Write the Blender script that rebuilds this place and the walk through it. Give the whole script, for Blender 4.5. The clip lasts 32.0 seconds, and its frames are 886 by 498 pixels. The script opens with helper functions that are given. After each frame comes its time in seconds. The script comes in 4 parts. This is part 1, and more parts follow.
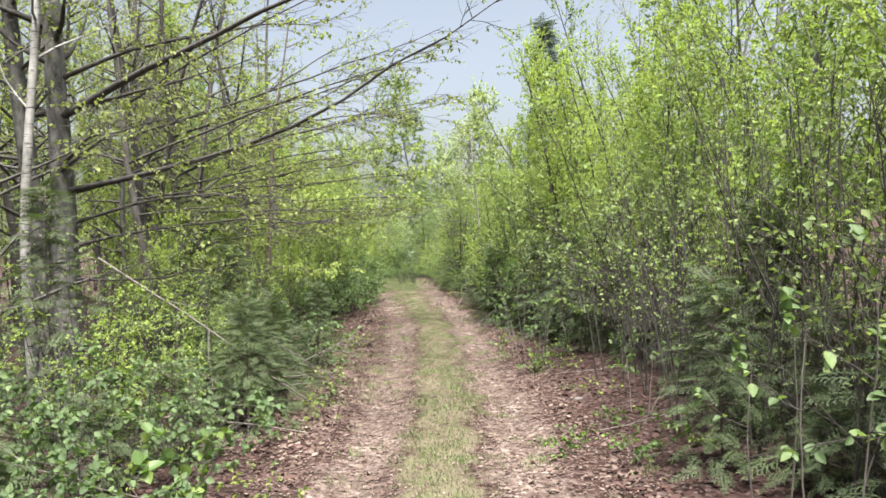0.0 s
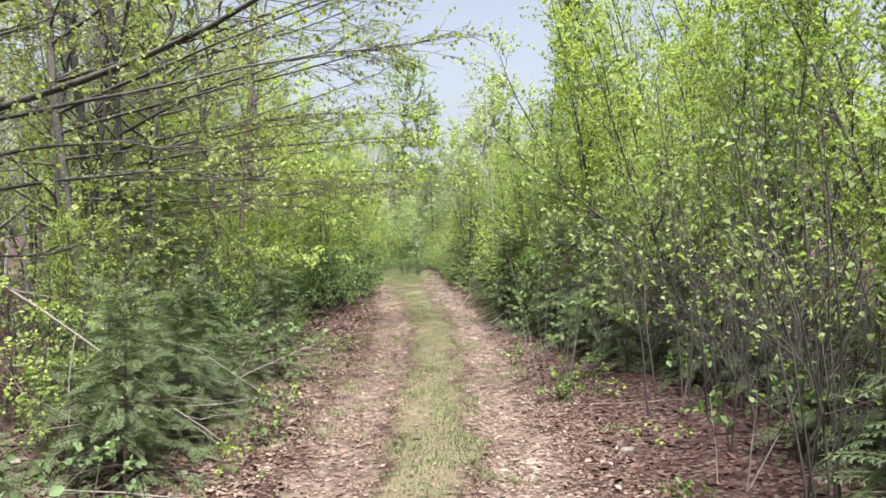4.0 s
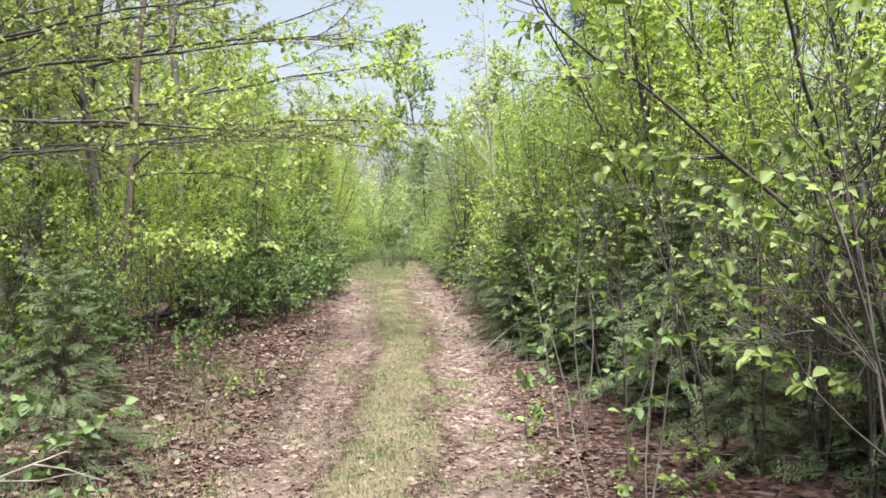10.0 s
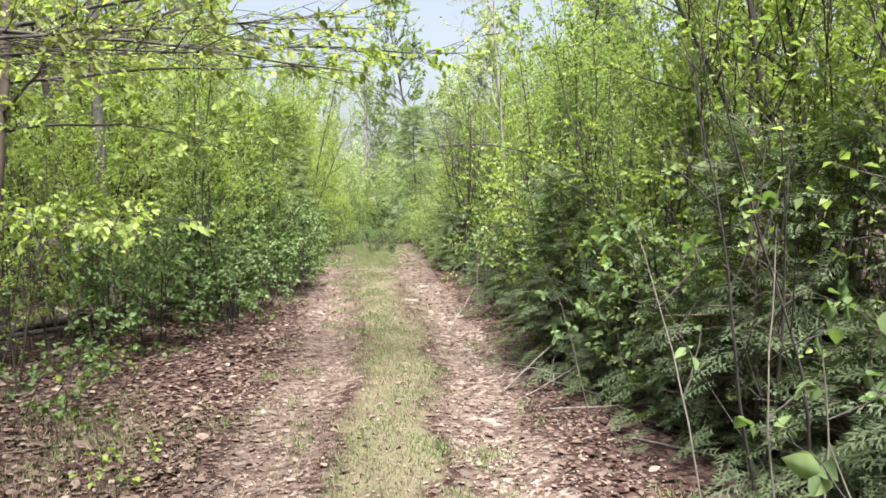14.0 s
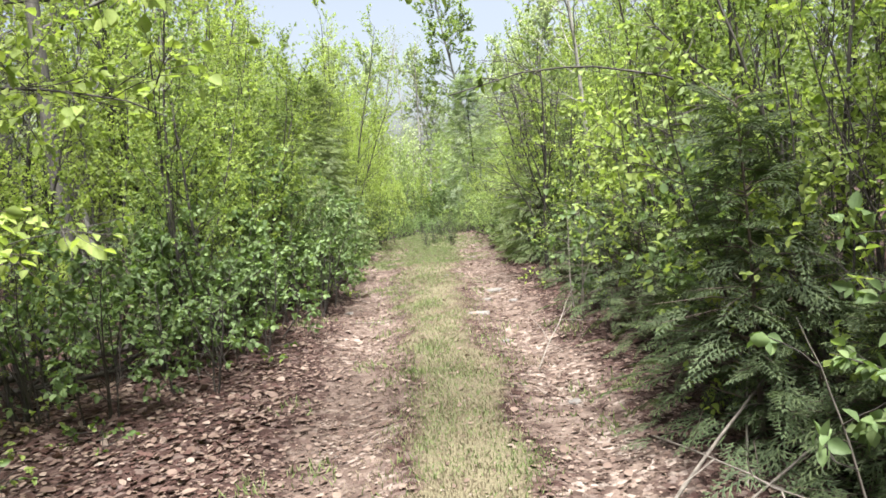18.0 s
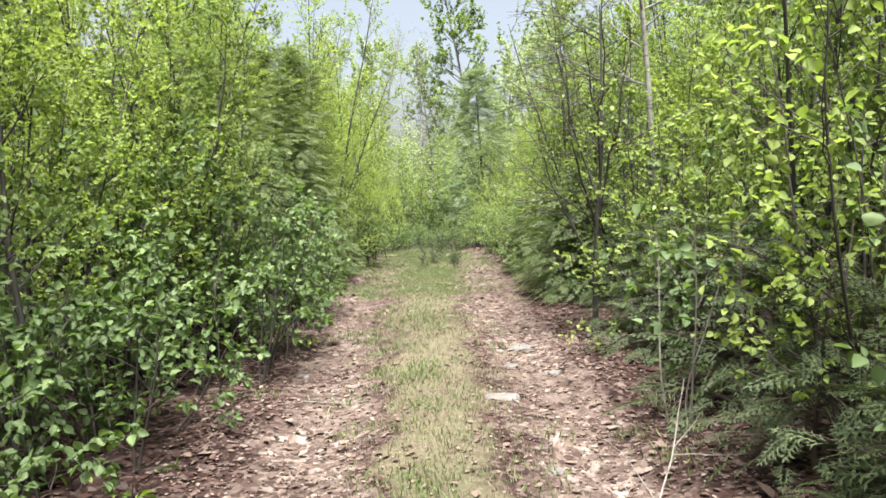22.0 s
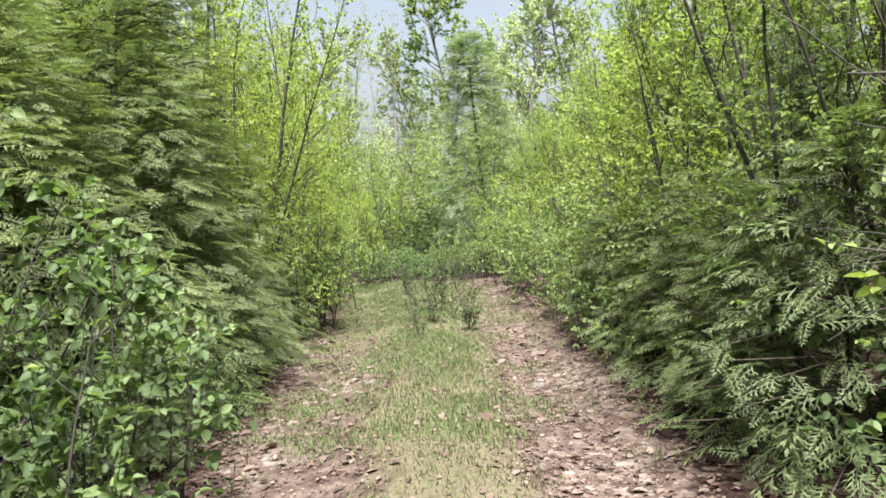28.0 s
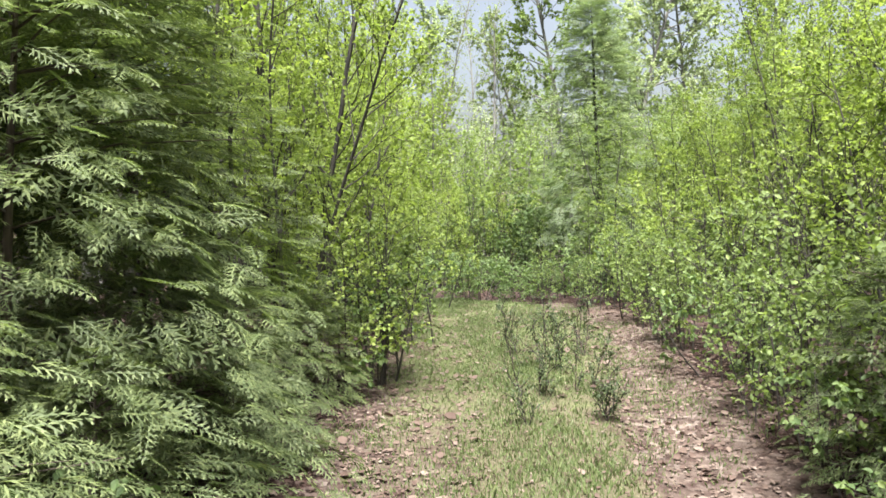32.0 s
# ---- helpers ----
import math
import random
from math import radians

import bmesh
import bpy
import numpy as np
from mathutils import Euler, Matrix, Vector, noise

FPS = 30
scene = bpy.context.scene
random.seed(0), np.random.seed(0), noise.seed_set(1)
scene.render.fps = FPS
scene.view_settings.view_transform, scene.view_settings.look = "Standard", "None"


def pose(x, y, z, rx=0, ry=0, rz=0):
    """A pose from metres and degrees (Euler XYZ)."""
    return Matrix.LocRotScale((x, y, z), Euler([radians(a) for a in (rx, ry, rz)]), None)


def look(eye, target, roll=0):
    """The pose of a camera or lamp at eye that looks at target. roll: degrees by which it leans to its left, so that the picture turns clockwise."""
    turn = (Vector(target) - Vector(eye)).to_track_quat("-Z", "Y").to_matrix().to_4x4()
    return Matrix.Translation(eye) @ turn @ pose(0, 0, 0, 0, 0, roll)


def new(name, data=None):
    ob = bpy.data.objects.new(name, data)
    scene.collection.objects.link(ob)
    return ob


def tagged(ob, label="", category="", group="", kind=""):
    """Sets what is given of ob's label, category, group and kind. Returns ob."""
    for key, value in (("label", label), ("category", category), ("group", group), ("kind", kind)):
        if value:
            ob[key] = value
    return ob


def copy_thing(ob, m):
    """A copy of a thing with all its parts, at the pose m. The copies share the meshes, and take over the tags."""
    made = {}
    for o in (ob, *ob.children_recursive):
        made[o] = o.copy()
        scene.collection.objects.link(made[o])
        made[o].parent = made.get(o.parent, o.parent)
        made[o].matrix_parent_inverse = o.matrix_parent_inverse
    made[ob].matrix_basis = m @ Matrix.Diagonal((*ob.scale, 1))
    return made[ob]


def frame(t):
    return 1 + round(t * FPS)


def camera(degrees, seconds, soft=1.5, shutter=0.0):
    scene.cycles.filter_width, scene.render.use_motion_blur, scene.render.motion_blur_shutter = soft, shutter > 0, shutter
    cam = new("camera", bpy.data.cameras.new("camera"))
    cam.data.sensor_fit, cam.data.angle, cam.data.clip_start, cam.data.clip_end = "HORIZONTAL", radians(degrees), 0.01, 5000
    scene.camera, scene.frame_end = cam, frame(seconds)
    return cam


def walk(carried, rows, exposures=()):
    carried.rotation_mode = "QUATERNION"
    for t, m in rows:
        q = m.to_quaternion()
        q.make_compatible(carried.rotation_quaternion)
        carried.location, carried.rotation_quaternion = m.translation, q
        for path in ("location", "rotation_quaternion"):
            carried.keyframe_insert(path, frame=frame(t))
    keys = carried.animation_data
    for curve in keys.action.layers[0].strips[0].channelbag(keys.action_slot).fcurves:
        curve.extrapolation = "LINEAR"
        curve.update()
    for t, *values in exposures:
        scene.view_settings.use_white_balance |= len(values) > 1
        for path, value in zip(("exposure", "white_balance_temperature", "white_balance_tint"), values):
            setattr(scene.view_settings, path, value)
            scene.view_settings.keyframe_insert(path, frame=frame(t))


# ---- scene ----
cam = camera(59.6, 32.0, soft=1.65)
ROWS = [
    (0.0, 0.000, 0.000, 2.240, 88.40, 2.90, -0.10),
    (0.5, 0.080, 0.360, 2.200, 88.30, 2.50, 0.00),
    (1.0, 0.100, 0.700, 2.200, 88.40, 2.40, 0.60),
    (1.5, 0.040, 1.060, 2.180, 88.50, 2.70, 0.90),
    (2.0, 0.100, 1.440, 2.100, 88.60, 3.30, 1.40),
    (2.5, 0.160, 1.840, 2.100, 88.40, 3.30, 2.10),
    (3.0, 0.140, 2.260, 2.060, 88.20, 2.40, 2.10),
    (3.5, 0.160, 2.600, 2.020, 88.00, 1.50, 1.60),
    (5.5, 0.220, 4.100, 1.960, 87.90, 1.70, -0.20),
    (6.0, 0.240, 4.480, 1.920, 87.60, 1.60, 0.00),
    (6.5, 0.220, 4.900, 1.920, 87.40, 1.40, 0.00),
    (7.0, 0.260, 5.300, 1.860, 87.30, 1.30, -0.10),
    (7.5, 0.300, 5.660, 1.860, 87.10, 0.80, -0.10),
    (8.0, 0.260, 6.060, 1.840, 87.30, 0.70, 0.00),
    (8.5, 0.340, 6.460, 1.820, 87.60, 1.50, 0.80),
    (9.0, 0.400, 6.840, 1.820, 87.50, 1.90, 1.60),
    (9.5, 0.380, 7.260, 1.800, 87.40, 1.40, 1.40),
    (10.0, 0.400, 7.660, 1.760, 87.20, 1.10, 1.10),
    (10.5, 0.420, 8.060, 1.760, 86.50, 1.40, 1.70),
    (11.0, 0.320, 8.460, 1.720, 85.80, 1.50, 2.10),
    (11.5, 0.300, 8.800, 1.720, 85.70, 1.50, 2.10),
    (12.0, 0.320, 9.200, 1.720, 86.10, 1.50, 2.20),
    (12.5, 0.220, 9.600, 1.680, 86.30, 1.60, 2.00),
    (13.0, 0.200, 9.980, 1.660, 85.90, 1.80, 1.40),
    (13.5, 0.220, 10.380, 1.660, 85.50, 1.50, 0.70),
    (14.0, 0.160, 10.760, 1.640, 85.70, 1.20, 0.20),
    (14.5, 0.100, 11.100, 1.660, 86.50, 1.30, 0.80),
    (15.0, 0.120, 11.480, 1.620, 87.10, 1.50, 2.90),
    (15.5, 0.080, 11.820, 1.600, 87.20, 1.80, 5.00),
    (17.5, -0.020, 13.320, 1.560, 85.60, 5.70, 7.00),
    (18.0, 0.040, 13.700, 1.520, 84.80, 5.90, 4.60),
    (18.5, 0.020, 14.080, 1.540, 84.40, 5.90, 3.60),
    (19.0, -0.080, 14.440, 1.540, 84.40, 6.40, 4.30),
    (19.5, -0.080, 14.800, 1.520, 84.50, 6.60, 5.60),
    (20.0, -0.060, 15.120, 1.520, 84.40, 6.20, 6.00),
    (20.5, -0.120, 15.500, 1.520, 84.10, 5.20, 4.90),
    (21.0, -0.140, 15.860, 1.500, 84.00, 4.50, 3.80),
    (21.5, -0.160, 16.280, 1.480, 84.40, 3.90, 3.80),
    (22.0, -0.280, 16.660, 1.480, 85.40, 3.20, 4.60),
    (22.5, -0.380, 17.060, 1.460, 86.60, 2.90, 6.10),
    (23.0, -0.480, 17.520, 1.460, 87.30, 2.70, 7.30),
    (23.5, -0.580, 17.960, 1.420, 87.00, 2.60, 7.20),
    (24.0, -0.680, 18.400, 1.400, 86.40, 2.80, 5.90),
    (24.5, -0.760, 18.860, 1.440, 86.20, 3.50, 3.90),
    (25.0, -0.900, 19.300, 1.440, 86.50, 4.20, 1.70),
    (25.5, -0.980, 19.740, 1.440, 86.80, 4.40, -0.10),
    (27.5, -0.882, 21.532, 1.467, 85.20, 5.15, 1.06),
    (28.0, -0.935, 21.935, 1.513, 85.56, 5.90, 2.81),
    (28.5, -0.928, 22.349, 1.508, 85.95, 6.57, 3.77),
    (29.0, -0.988, 22.723, 1.547, 86.25, 5.68, 3.84),
    (29.5, -1.072, 23.069, 1.556, 86.48, 4.30, 4.15),
    (30.0, -1.078, 23.407, 1.553, 86.79, 3.49, 5.32),
    (30.5, -1.111, 23.663, 1.556, 87.16, 3.21, 7.05),
    (31.0, -1.209, 23.975, 1.575, 89.07, 3.49, 8.13),
    (31.5, -1.273, 24.295, 1.553, 87.15, 3.05, 8.96),
    (32.0, -1.315, 24.602, 1.572, 85.51, 2.60, 9.60),
]
walk(cam, [(t, pose(x, y, z, rx, ry, rz)) for t, x, y, z, rx, ry, rz in ROWS],
     [(0.0, 1.86), (9.0, 1.98), (17.0, 2.04), (24.0, 1.92), (32.0, 1.86)])

# ---- sky, sun and exposure ----
world = bpy.data.worlds.new("sky")
scene.world = world
world.use_nodes = True
wn, wl = world.node_tree.nodes, world.node_tree.links
wn.clear()
w_out = wn.new("ShaderNodeOutputWorld")
w_bg = wn.new("ShaderNodeBackground")
w_sky = wn.new("ShaderNodeTexSky")
w_sky.sky_type = "NISHITA"
w_sky.sun_disc = False
w_sky.sun_elevation, w_sky.sun_rotation = radians(70.5), radians(166)
w_sky.dust_density = 4.0
w_hsv = wn.new("ShaderNodeHueSaturation")          # thin high cloud: nearly white
w_hsv.inputs["Saturation"].default_value = 0.55
wl.new(w_sky.outputs[0], w_hsv.inputs["Color"])
wl.new(w_hsv.outputs[0], w_bg.inputs["Color"])
wl.new(w_bg.outputs[0], w_out.inputs["Surface"])
w_bg.inputs["Strength"].default_value = 0.065

sun = new("sun", bpy.data.lights.new("sun", "SUN"))
sun.data.energy, sun.data.angle, sun.data.color = 5.4, radians(24), (1.0, 0.975, 0.94)
sun.matrix_world = look((3.2, -13, 38), (0, 0, 0))


# ---- the lie of the land ----
def smooth_table(ys, vs):
    g = np.arange(-60.0, 140.0, 0.25)
    v = np.interp(g, ys, vs)
    k = np.hanning(13)
    return g, np.convolve(np.pad(v, 6, mode="edge"), k / k.sum(), mode="valid")


TRAIL = smooth_table([-30, 0, 6, 10, 12.6, 15.5, 18, 20, 22, 24.3, 27, 30.2, 31.5, 33.5, 35, 37, 40, 46, 60],
                     [0.0, -0.02, -0.08, -0.08, -0.18, -0.22, -0.36, -0.5, -0.85, -1.15, -1.38, -1.62, -1.78, -2.05, -2.5, -4.2, -9.5, -20.0, -44.0])
LEVEL = smooth_table([-30, 0, 3, 6, 8, 10, 12, 14, 18, 20, 22, 26, 30, 32.5, 34, 36, 38, 42, 60, 90],
                     [2.2, 0.62, 0.42, 0.25, 0.16, 0.10, 0.04, 0.0, 0.03, 0.08, 0.13, 0.17, 0.16, 0.13, 0.06, -0.14, -0.36, -0.6, -1.0, -1.0])
# where the foliage begins on either side of the trail, across it from its middle
FACE_R = ([-30, 0, 6, 11, 14, 15.5, 16.5, 17.5, 20, 22, 24, 25.5, 27, 28, 30, 32.3, 33.5, 35, 60],
          [2.1, 2.0, 2.1, 2.1, 2.0, 1.5, 1.15, 0.65, 0.5, 0.42, 0.12, -0.15, -0.15, -0.4, -0.5, -0.8, -1.1, -1.4, -1.4])
FACE_L = ([-30, 0, 6, 10, 14, 16, 18, 19, 20, 22, 24, 25, 27.2, 28, 30, 31.3, 33, 34, 60],
          [-2.3, -2.3, -2.1, -2.0, -2.1, -2.3, -2.4, -2.1, -1.9, -1.9, -2.05, -2.15, -2.4, -2.5, -2.6, -2.65, -2.75, -3.0, -3.0])


def edge(face, side):
    g = TRAIL[0]
    mid = np.interp(np.minimum(g, 33.5), *TRAIL)
    return smooth_table(g, side * (np.interp(g, *face) - mid))


EDGE_R, EDGE_L = edge(FACE_R, 1), edge(FACE_L, -1)


def at(table, y):
    return np.interp(y, table[0], table[1])


def lumps(x, y):
    return (0.020 * np.sin(1.7 * x + 0.9 * y + 0.6 * np.sin(1.1 * y)) + 0.014 * np.sin(3.9 * x - 2.3 * y + 1.3)
            + 0.010 * np.sin(6.1 * y + 2.2 * np.sin(2.9 * x)) + 0.006 * np.sin(13.0 * x + 7.0 * np.sin(3.0 * y)) * np.sin(11.0 * y))


def ground_z(x, y):
    """Height of the ground: the trail's fall, two wheel ruts, a grassy hump between, rough verges."""
    x, y = np.asarray(x, float), np.asarray(y, float)
    d = x - at(TRAIL, y)
    rut = -0.045 * np.exp(-((np.abs(d) - 0.74) / 0.27) ** 2)
    hump = 0.035 * np.exp(-(d / 0.38) ** 2)
    off = np.clip(np.abs(d) - 1.3, 0, 6)
    bank = 0.05 * np.minimum(off, 2.0) + 0.10 * np.sin(0.35 * x + 0.5 * np.sin(0.21 * y)) * np.clip(off / 4, 0, 1)
    return at(LEVEL, y) + rut + hump + bank + lumps(x, y) * (0.7 + 0.8 * np.clip(np.abs(d) / 2, 0, 1))


# ---- materials ----
def material(name):
    m = bpy.data.materials.new(name)
    m.use_nodes = True
    n = m.node_tree.nodes
    return m, n, m.node_tree.links, n["Principled BSDF"], n["Material Output"]


def ramp(n, stops):
    r = n.new("ShaderNodeValToRGB")
    while len(r.color_ramp.elements) < len(stops):
        r.color_ramp.elements.new(0.5)
    for e, (p, c) in zip(r.color_ramp.elements, stops):
        e.position, e.color = p, (*c, 1)
    return r


def noise_tex(n, l, scale, detail=6, rough=0.6, stretch=None, generated="Object"):
    tc = n.new("ShaderNodeTexCoord")
    t = n.new("ShaderNodeTexNoise")
    t.inputs["Scale"].default_value, t.inputs["Detail"].default_value, t.inputs["Roughness"].default_value = scale, detail, rough
    if stretch:
        mp = n.new("ShaderNodeMapping")
        mp.inputs["Scale"].default_value = stretch
        l.new(tc.outputs[generated], mp.inputs[0])
        l.new(mp.outputs[0], t.inputs["Vector"])
    else:
        l.new(tc.outputs[generated], t.inputs["Vector"])
    return t


def leaf_material(name, stops, through_tint, share=0.4, rough=0.5, gloss=0.35):
    """Young leaves: colour differs from leaf to leaf and plant to plant, light passes through the blade."""
    m, n, l, b, out = material(name)
    geo, info = n.new("ShaderNodeNewGeometry"), n.new("ShaderNodeObjectInfo")
    add = n.new("ShaderNodeMath")
    add.operation = "MULTIPLY_ADD"
    add.inputs[1].default_value, add.inputs[2].default_value = 0.7, 0.0
    l.new(geo.outputs["Random Per Island"], add.inputs[0])
    add2 = n.new("ShaderNodeMath")
    add2.operation = "MULTIPLY_ADD"
    add2.inputs[1].default_value = 0.3
    l.new(info.outputs["Random"], add2.inputs[0])
    l.new(add.outputs[0], add2.inputs[2])
    r = ramp(n, stops)
    l.new(add2.outputs[0], r.inputs[0])
    t = noise_tex(n, l, 45, 3)
    mx = n.new("ShaderNodeMix")
    mx.data_type, mx.blend_type = "RGBA", "MULTIPLY"
    mx.inputs["Factor"].default_value = 0.35
    gr = ramp(n, [(0.3, (0.6, 0.6, 0.6)), (0.7, (1.15, 1.15, 1.1))])
    l.new(t.outputs["Fac"], gr.inputs[0])
    l.new(r.outputs[0], mx.inputs["A"])
    l.new(gr.outputs[0], mx.inputs["B"])
    l.new(mx.outputs["Result"], b.inputs["Base Color"])
    b.inputs["Roughness"].default_value = rough
    b.inputs["Specular IOR Level"].default_value = gloss
    tr = n.new("ShaderNodeBsdfTranslucent")
    mt = n.new("ShaderNodeMix")
    mt.data_type, mt.blend_type = "RGBA", "MULTIPLY"
    mt.inputs["Factor"].default_value = 1.0
    mt.inputs["B"].default_value = (*through_tint, 1)
    l.new(mx.outputs["Result"], mt.inputs["A"])
    l.new(mt.outputs["Result"], tr.inputs["Color"])
    ms = n.new("ShaderNodeMixShader")
    ms.inputs[0].default_value = share
    l.new(b.outputs[0], ms.inputs[1])
    l.new(tr.outputs[0], ms.inputs[2])
    l.new(ms.outputs[0], out.inputs["Surface"])
    return m


def bark_material(name, dark, light, scale=14, stretch=(1, 1, 0.18), bump=0.5, bands=False):
    m, n, l, b, out = material(name)
    t = noise_tex(n, l, scale, 8, 0.65, stretch)
    r = ramp(n, [(0.32, dark), (0.62, light)])
    l.new(t.outputs["Fac"], r.inputs[0])
    t2 = noise_tex(n, l, 2.6, 4)
    mx = n.new("ShaderNodeMix")
    mx.data_type, mx.blend_type = "RGBA", "MULTIPLY"
    mx.inputs["Factor"].default_value = 0.6
    r2 = ramp(n, [(0.35, (0.55, 0.56, 0.5)), (0.65, (1.1, 1.1, 1.1))])
    l.new(t2.outputs["Fac"], r2.inputs[0])
    l.new(r.outputs[0], mx.inputs["A"])
    l.new(r2.outputs[0], mx.inputs["B"])
    col = mx.outputs["Result"]
    if bands:
        tb = noise_tex(n, l, 9, 4, 0.6, (0.5, 0.5, 5.0))
        rb = ramp(n, [(0.36, (0.05, 0.045, 0.04)), (0.44, (1, 1, 1))])
        l.new(tb.outputs["Fac"], rb.inputs[0])
        m2 = n.new("ShaderNodeMix")
        m2.data_type, m2.blend_type = "RGBA", "MULTIPLY"
        m2.inputs["Factor"].default_value = 0.9
        l.new(col, m2.inputs["A"])
        l.new(rb.outputs[0], m2.inputs["B"])
        col = m2.outputs["Result"]
    l.new(col, b.inputs["Base Color"])
    b.inputs["Roughness"].default_value = 0.9
    bp = n.new("ShaderNodeBump")
    bp.inputs["Strength"].default_value, bp.inputs["Distance"].default_value = bump, 0.01
    l.new(t.outputs["Fac"], bp.inputs["Height"])
    l.new(bp.outputs[0], b.inputs["Normal"])
    return m


LEAF_LIME = leaf_material("lime_leaf", [(0.0, (0.150, 0.198, 0.060)), (0.5, (0.240, 0.308, 0.094)), (1.0, (0.350, 0.412, 0.138))], (1.25, 1.35, 0.65), 0.5, 0.6, 0.18)
LEAF_SAP = leaf_material("sapling_leaf", [(0.0, (0.112, 0.155, 0.061)), (0.5, (0.182, 0.244, 0.095)), (1.0, (0.283, 0.352, 0.134))], (1.25, 1.35, 0.65), 0.47, 0.6, 0.2)
LEAF_HAZEL = leaf_material("hazel_leaf", [(0.0, (0.072, 0.110, 0.046)), (0.6, (0.128, 0.186, 0.080)), (1.0, (0.225, 0.292, 0.125))], (1.3, 1.45, 0.65), 0.38, 0.55, 0.22)
LEAF_MAPLE = leaf_material("maple_leaf", [(0.0, (0.125, 0.148, 0.055)), (0.5, (0.195, 0.228, 0.082)), (1.0, (0.285, 0.312, 0.110))], (1.25, 1.35, 0.65), 0.47, 0.6, 0.22)
# grey-green poplar leaf, lightened well past its own colour to paint distance haze
LEAF_HAZY = leaf_material("hazed_poplar_leaf", [(0.0, (0.240, 0.295, 0.165)), (0.5, (0.330, 0.395, 0.225)), (1.0, (0.430, 0.485, 0.290))], (1.15, 1.2, 0.85), 0.5)
LEAF_FRESH = leaf_material("fresh_maple_leaf", [(0.0, (0.066, 0.102, 0.048)), (0.6, (0.112, 0.162, 0.076)), (1.0, (0.190, 0.250, 0.115))], (1.3, 1.45, 0.65), 0.42, 0.65, 0.18)
NEEDLE = leaf_material("hemlock_needle", [(0.0, (0.048, 0.068, 0.036)), (0.6, (0.082, 0.108, 0.054)), (1.0, (0.140, 0.170, 0.078))], (1.2, 1.4, 0.6), 0.22, 0.65, 0.2)
CEDAR_LEAF = leaf_material("cedar_scale_leaf", [(0.0, (0.074, 0.100, 0.046)), (0.5, (0.132, 0.168, 0.078)), (1.0, (0.250, 0.290, 0.132))], (1.2, 1.35, 0.65), 0.36, 0.55, 0.28)
LARCH = leaf_material("tamarack_needle", [(0.0, (0.125, 0.170, 0.098)), (1.0, (0.205, 0.255, 0.145))], (1.2, 1.3, 0.75), 0.42)
HERB = leaf_material("herb_leaf", [(0.0, (0.06, 0.1, 0.03)), (0.6, (0.1, 0.16, 0.045)), (1.0, (0.2, 0.26, 0.06))], (1.3, 1.5, 0.5), 0.35)
GRASS_DRY = leaf_material("dry_grass", [(0.0, (0.130, 0.108, 0.072)), (0.6, (0.205, 0.172, 0.118)), (1.0, (0.300, 0.258, 0.185))], (1.1, 1.05, 0.8), 0.2, 0.7, 0.2)
GRASS_GREEN = leaf_material("green_grass", [(0.0, (0.088, 0.124, 0.046)), (0.6, (0.138, 0.180, 0.070)), (1.0, (0.220, 0.245, 0.112))], (1.3, 1.4, 0.6), 0.3)
DEAD_LEAF = leaf_material("dead_leaf", [(0.0, (0.066, 0.042, 0.034)), (0.4, (0.115, 0.079, 0.065)), (0.75, (0.188, 0.140, 0.116)), (1.0, (0.300, 0.258, 0.232))], (1.1, 0.9, 0.7), 0.12, 0.7, 0.2)
# damp red-brown leaves; part of the darkness is painted shade of the undergrowth
VERGE_LEAF = leaf_material("damp_shaded_leaf", [(0.0, (0.022, 0.010, 0.008)), (0.45, (0.048, 0.023, 0.019)), (0.8, (0.086, 0.047, 0.040)), (1.0, (0.175, 0.130, 0.117))], (1.1, 0.9, 0.7), 0.1, 0.6, 0.3)
BARK_GREY = bark_material("grey_bark", (0.034, 0.031, 0.028), (0.115, 0.108, 0.098))
BARK_DARK = bark_material("dark_bark", (0.018, 0.016, 0.014), (0.070, 0.062, 0.055))
BARK_TWIG = bark_material("twig_bark", (0.020, 0.017, 0.015), (0.062, 0.052, 0.045), 30)
BARK_BROWN = bark_material("brown_bark", (0.040, 0.029, 0.023), (0.115, 0.088, 0.071))
# grey bark with the haze of distance mixed into its colour
BARK_HAZY = bark_material("hazed_grey_bark", (0.110, 0.106, 0.098), (0.260, 0.252, 0.238))
BARK_BIRCH = bark_material("birch_bark", (0.13, 0.125, 0.115), (0.30, 0.29, 0.27), 10, (1, 1, 0.6), 0.3, True)
BARK_LICHEN = bark_material("lichen_bark", (0.020, 0.018, 0.016), (0.185, 0.178, 0.165), 9, (1, 1, 0.45), 0.8)
DEADWOOD = bark_material("dead_wood", (0.08, 0.068, 0.058), (0.21, 0.185, 0.165), 20)


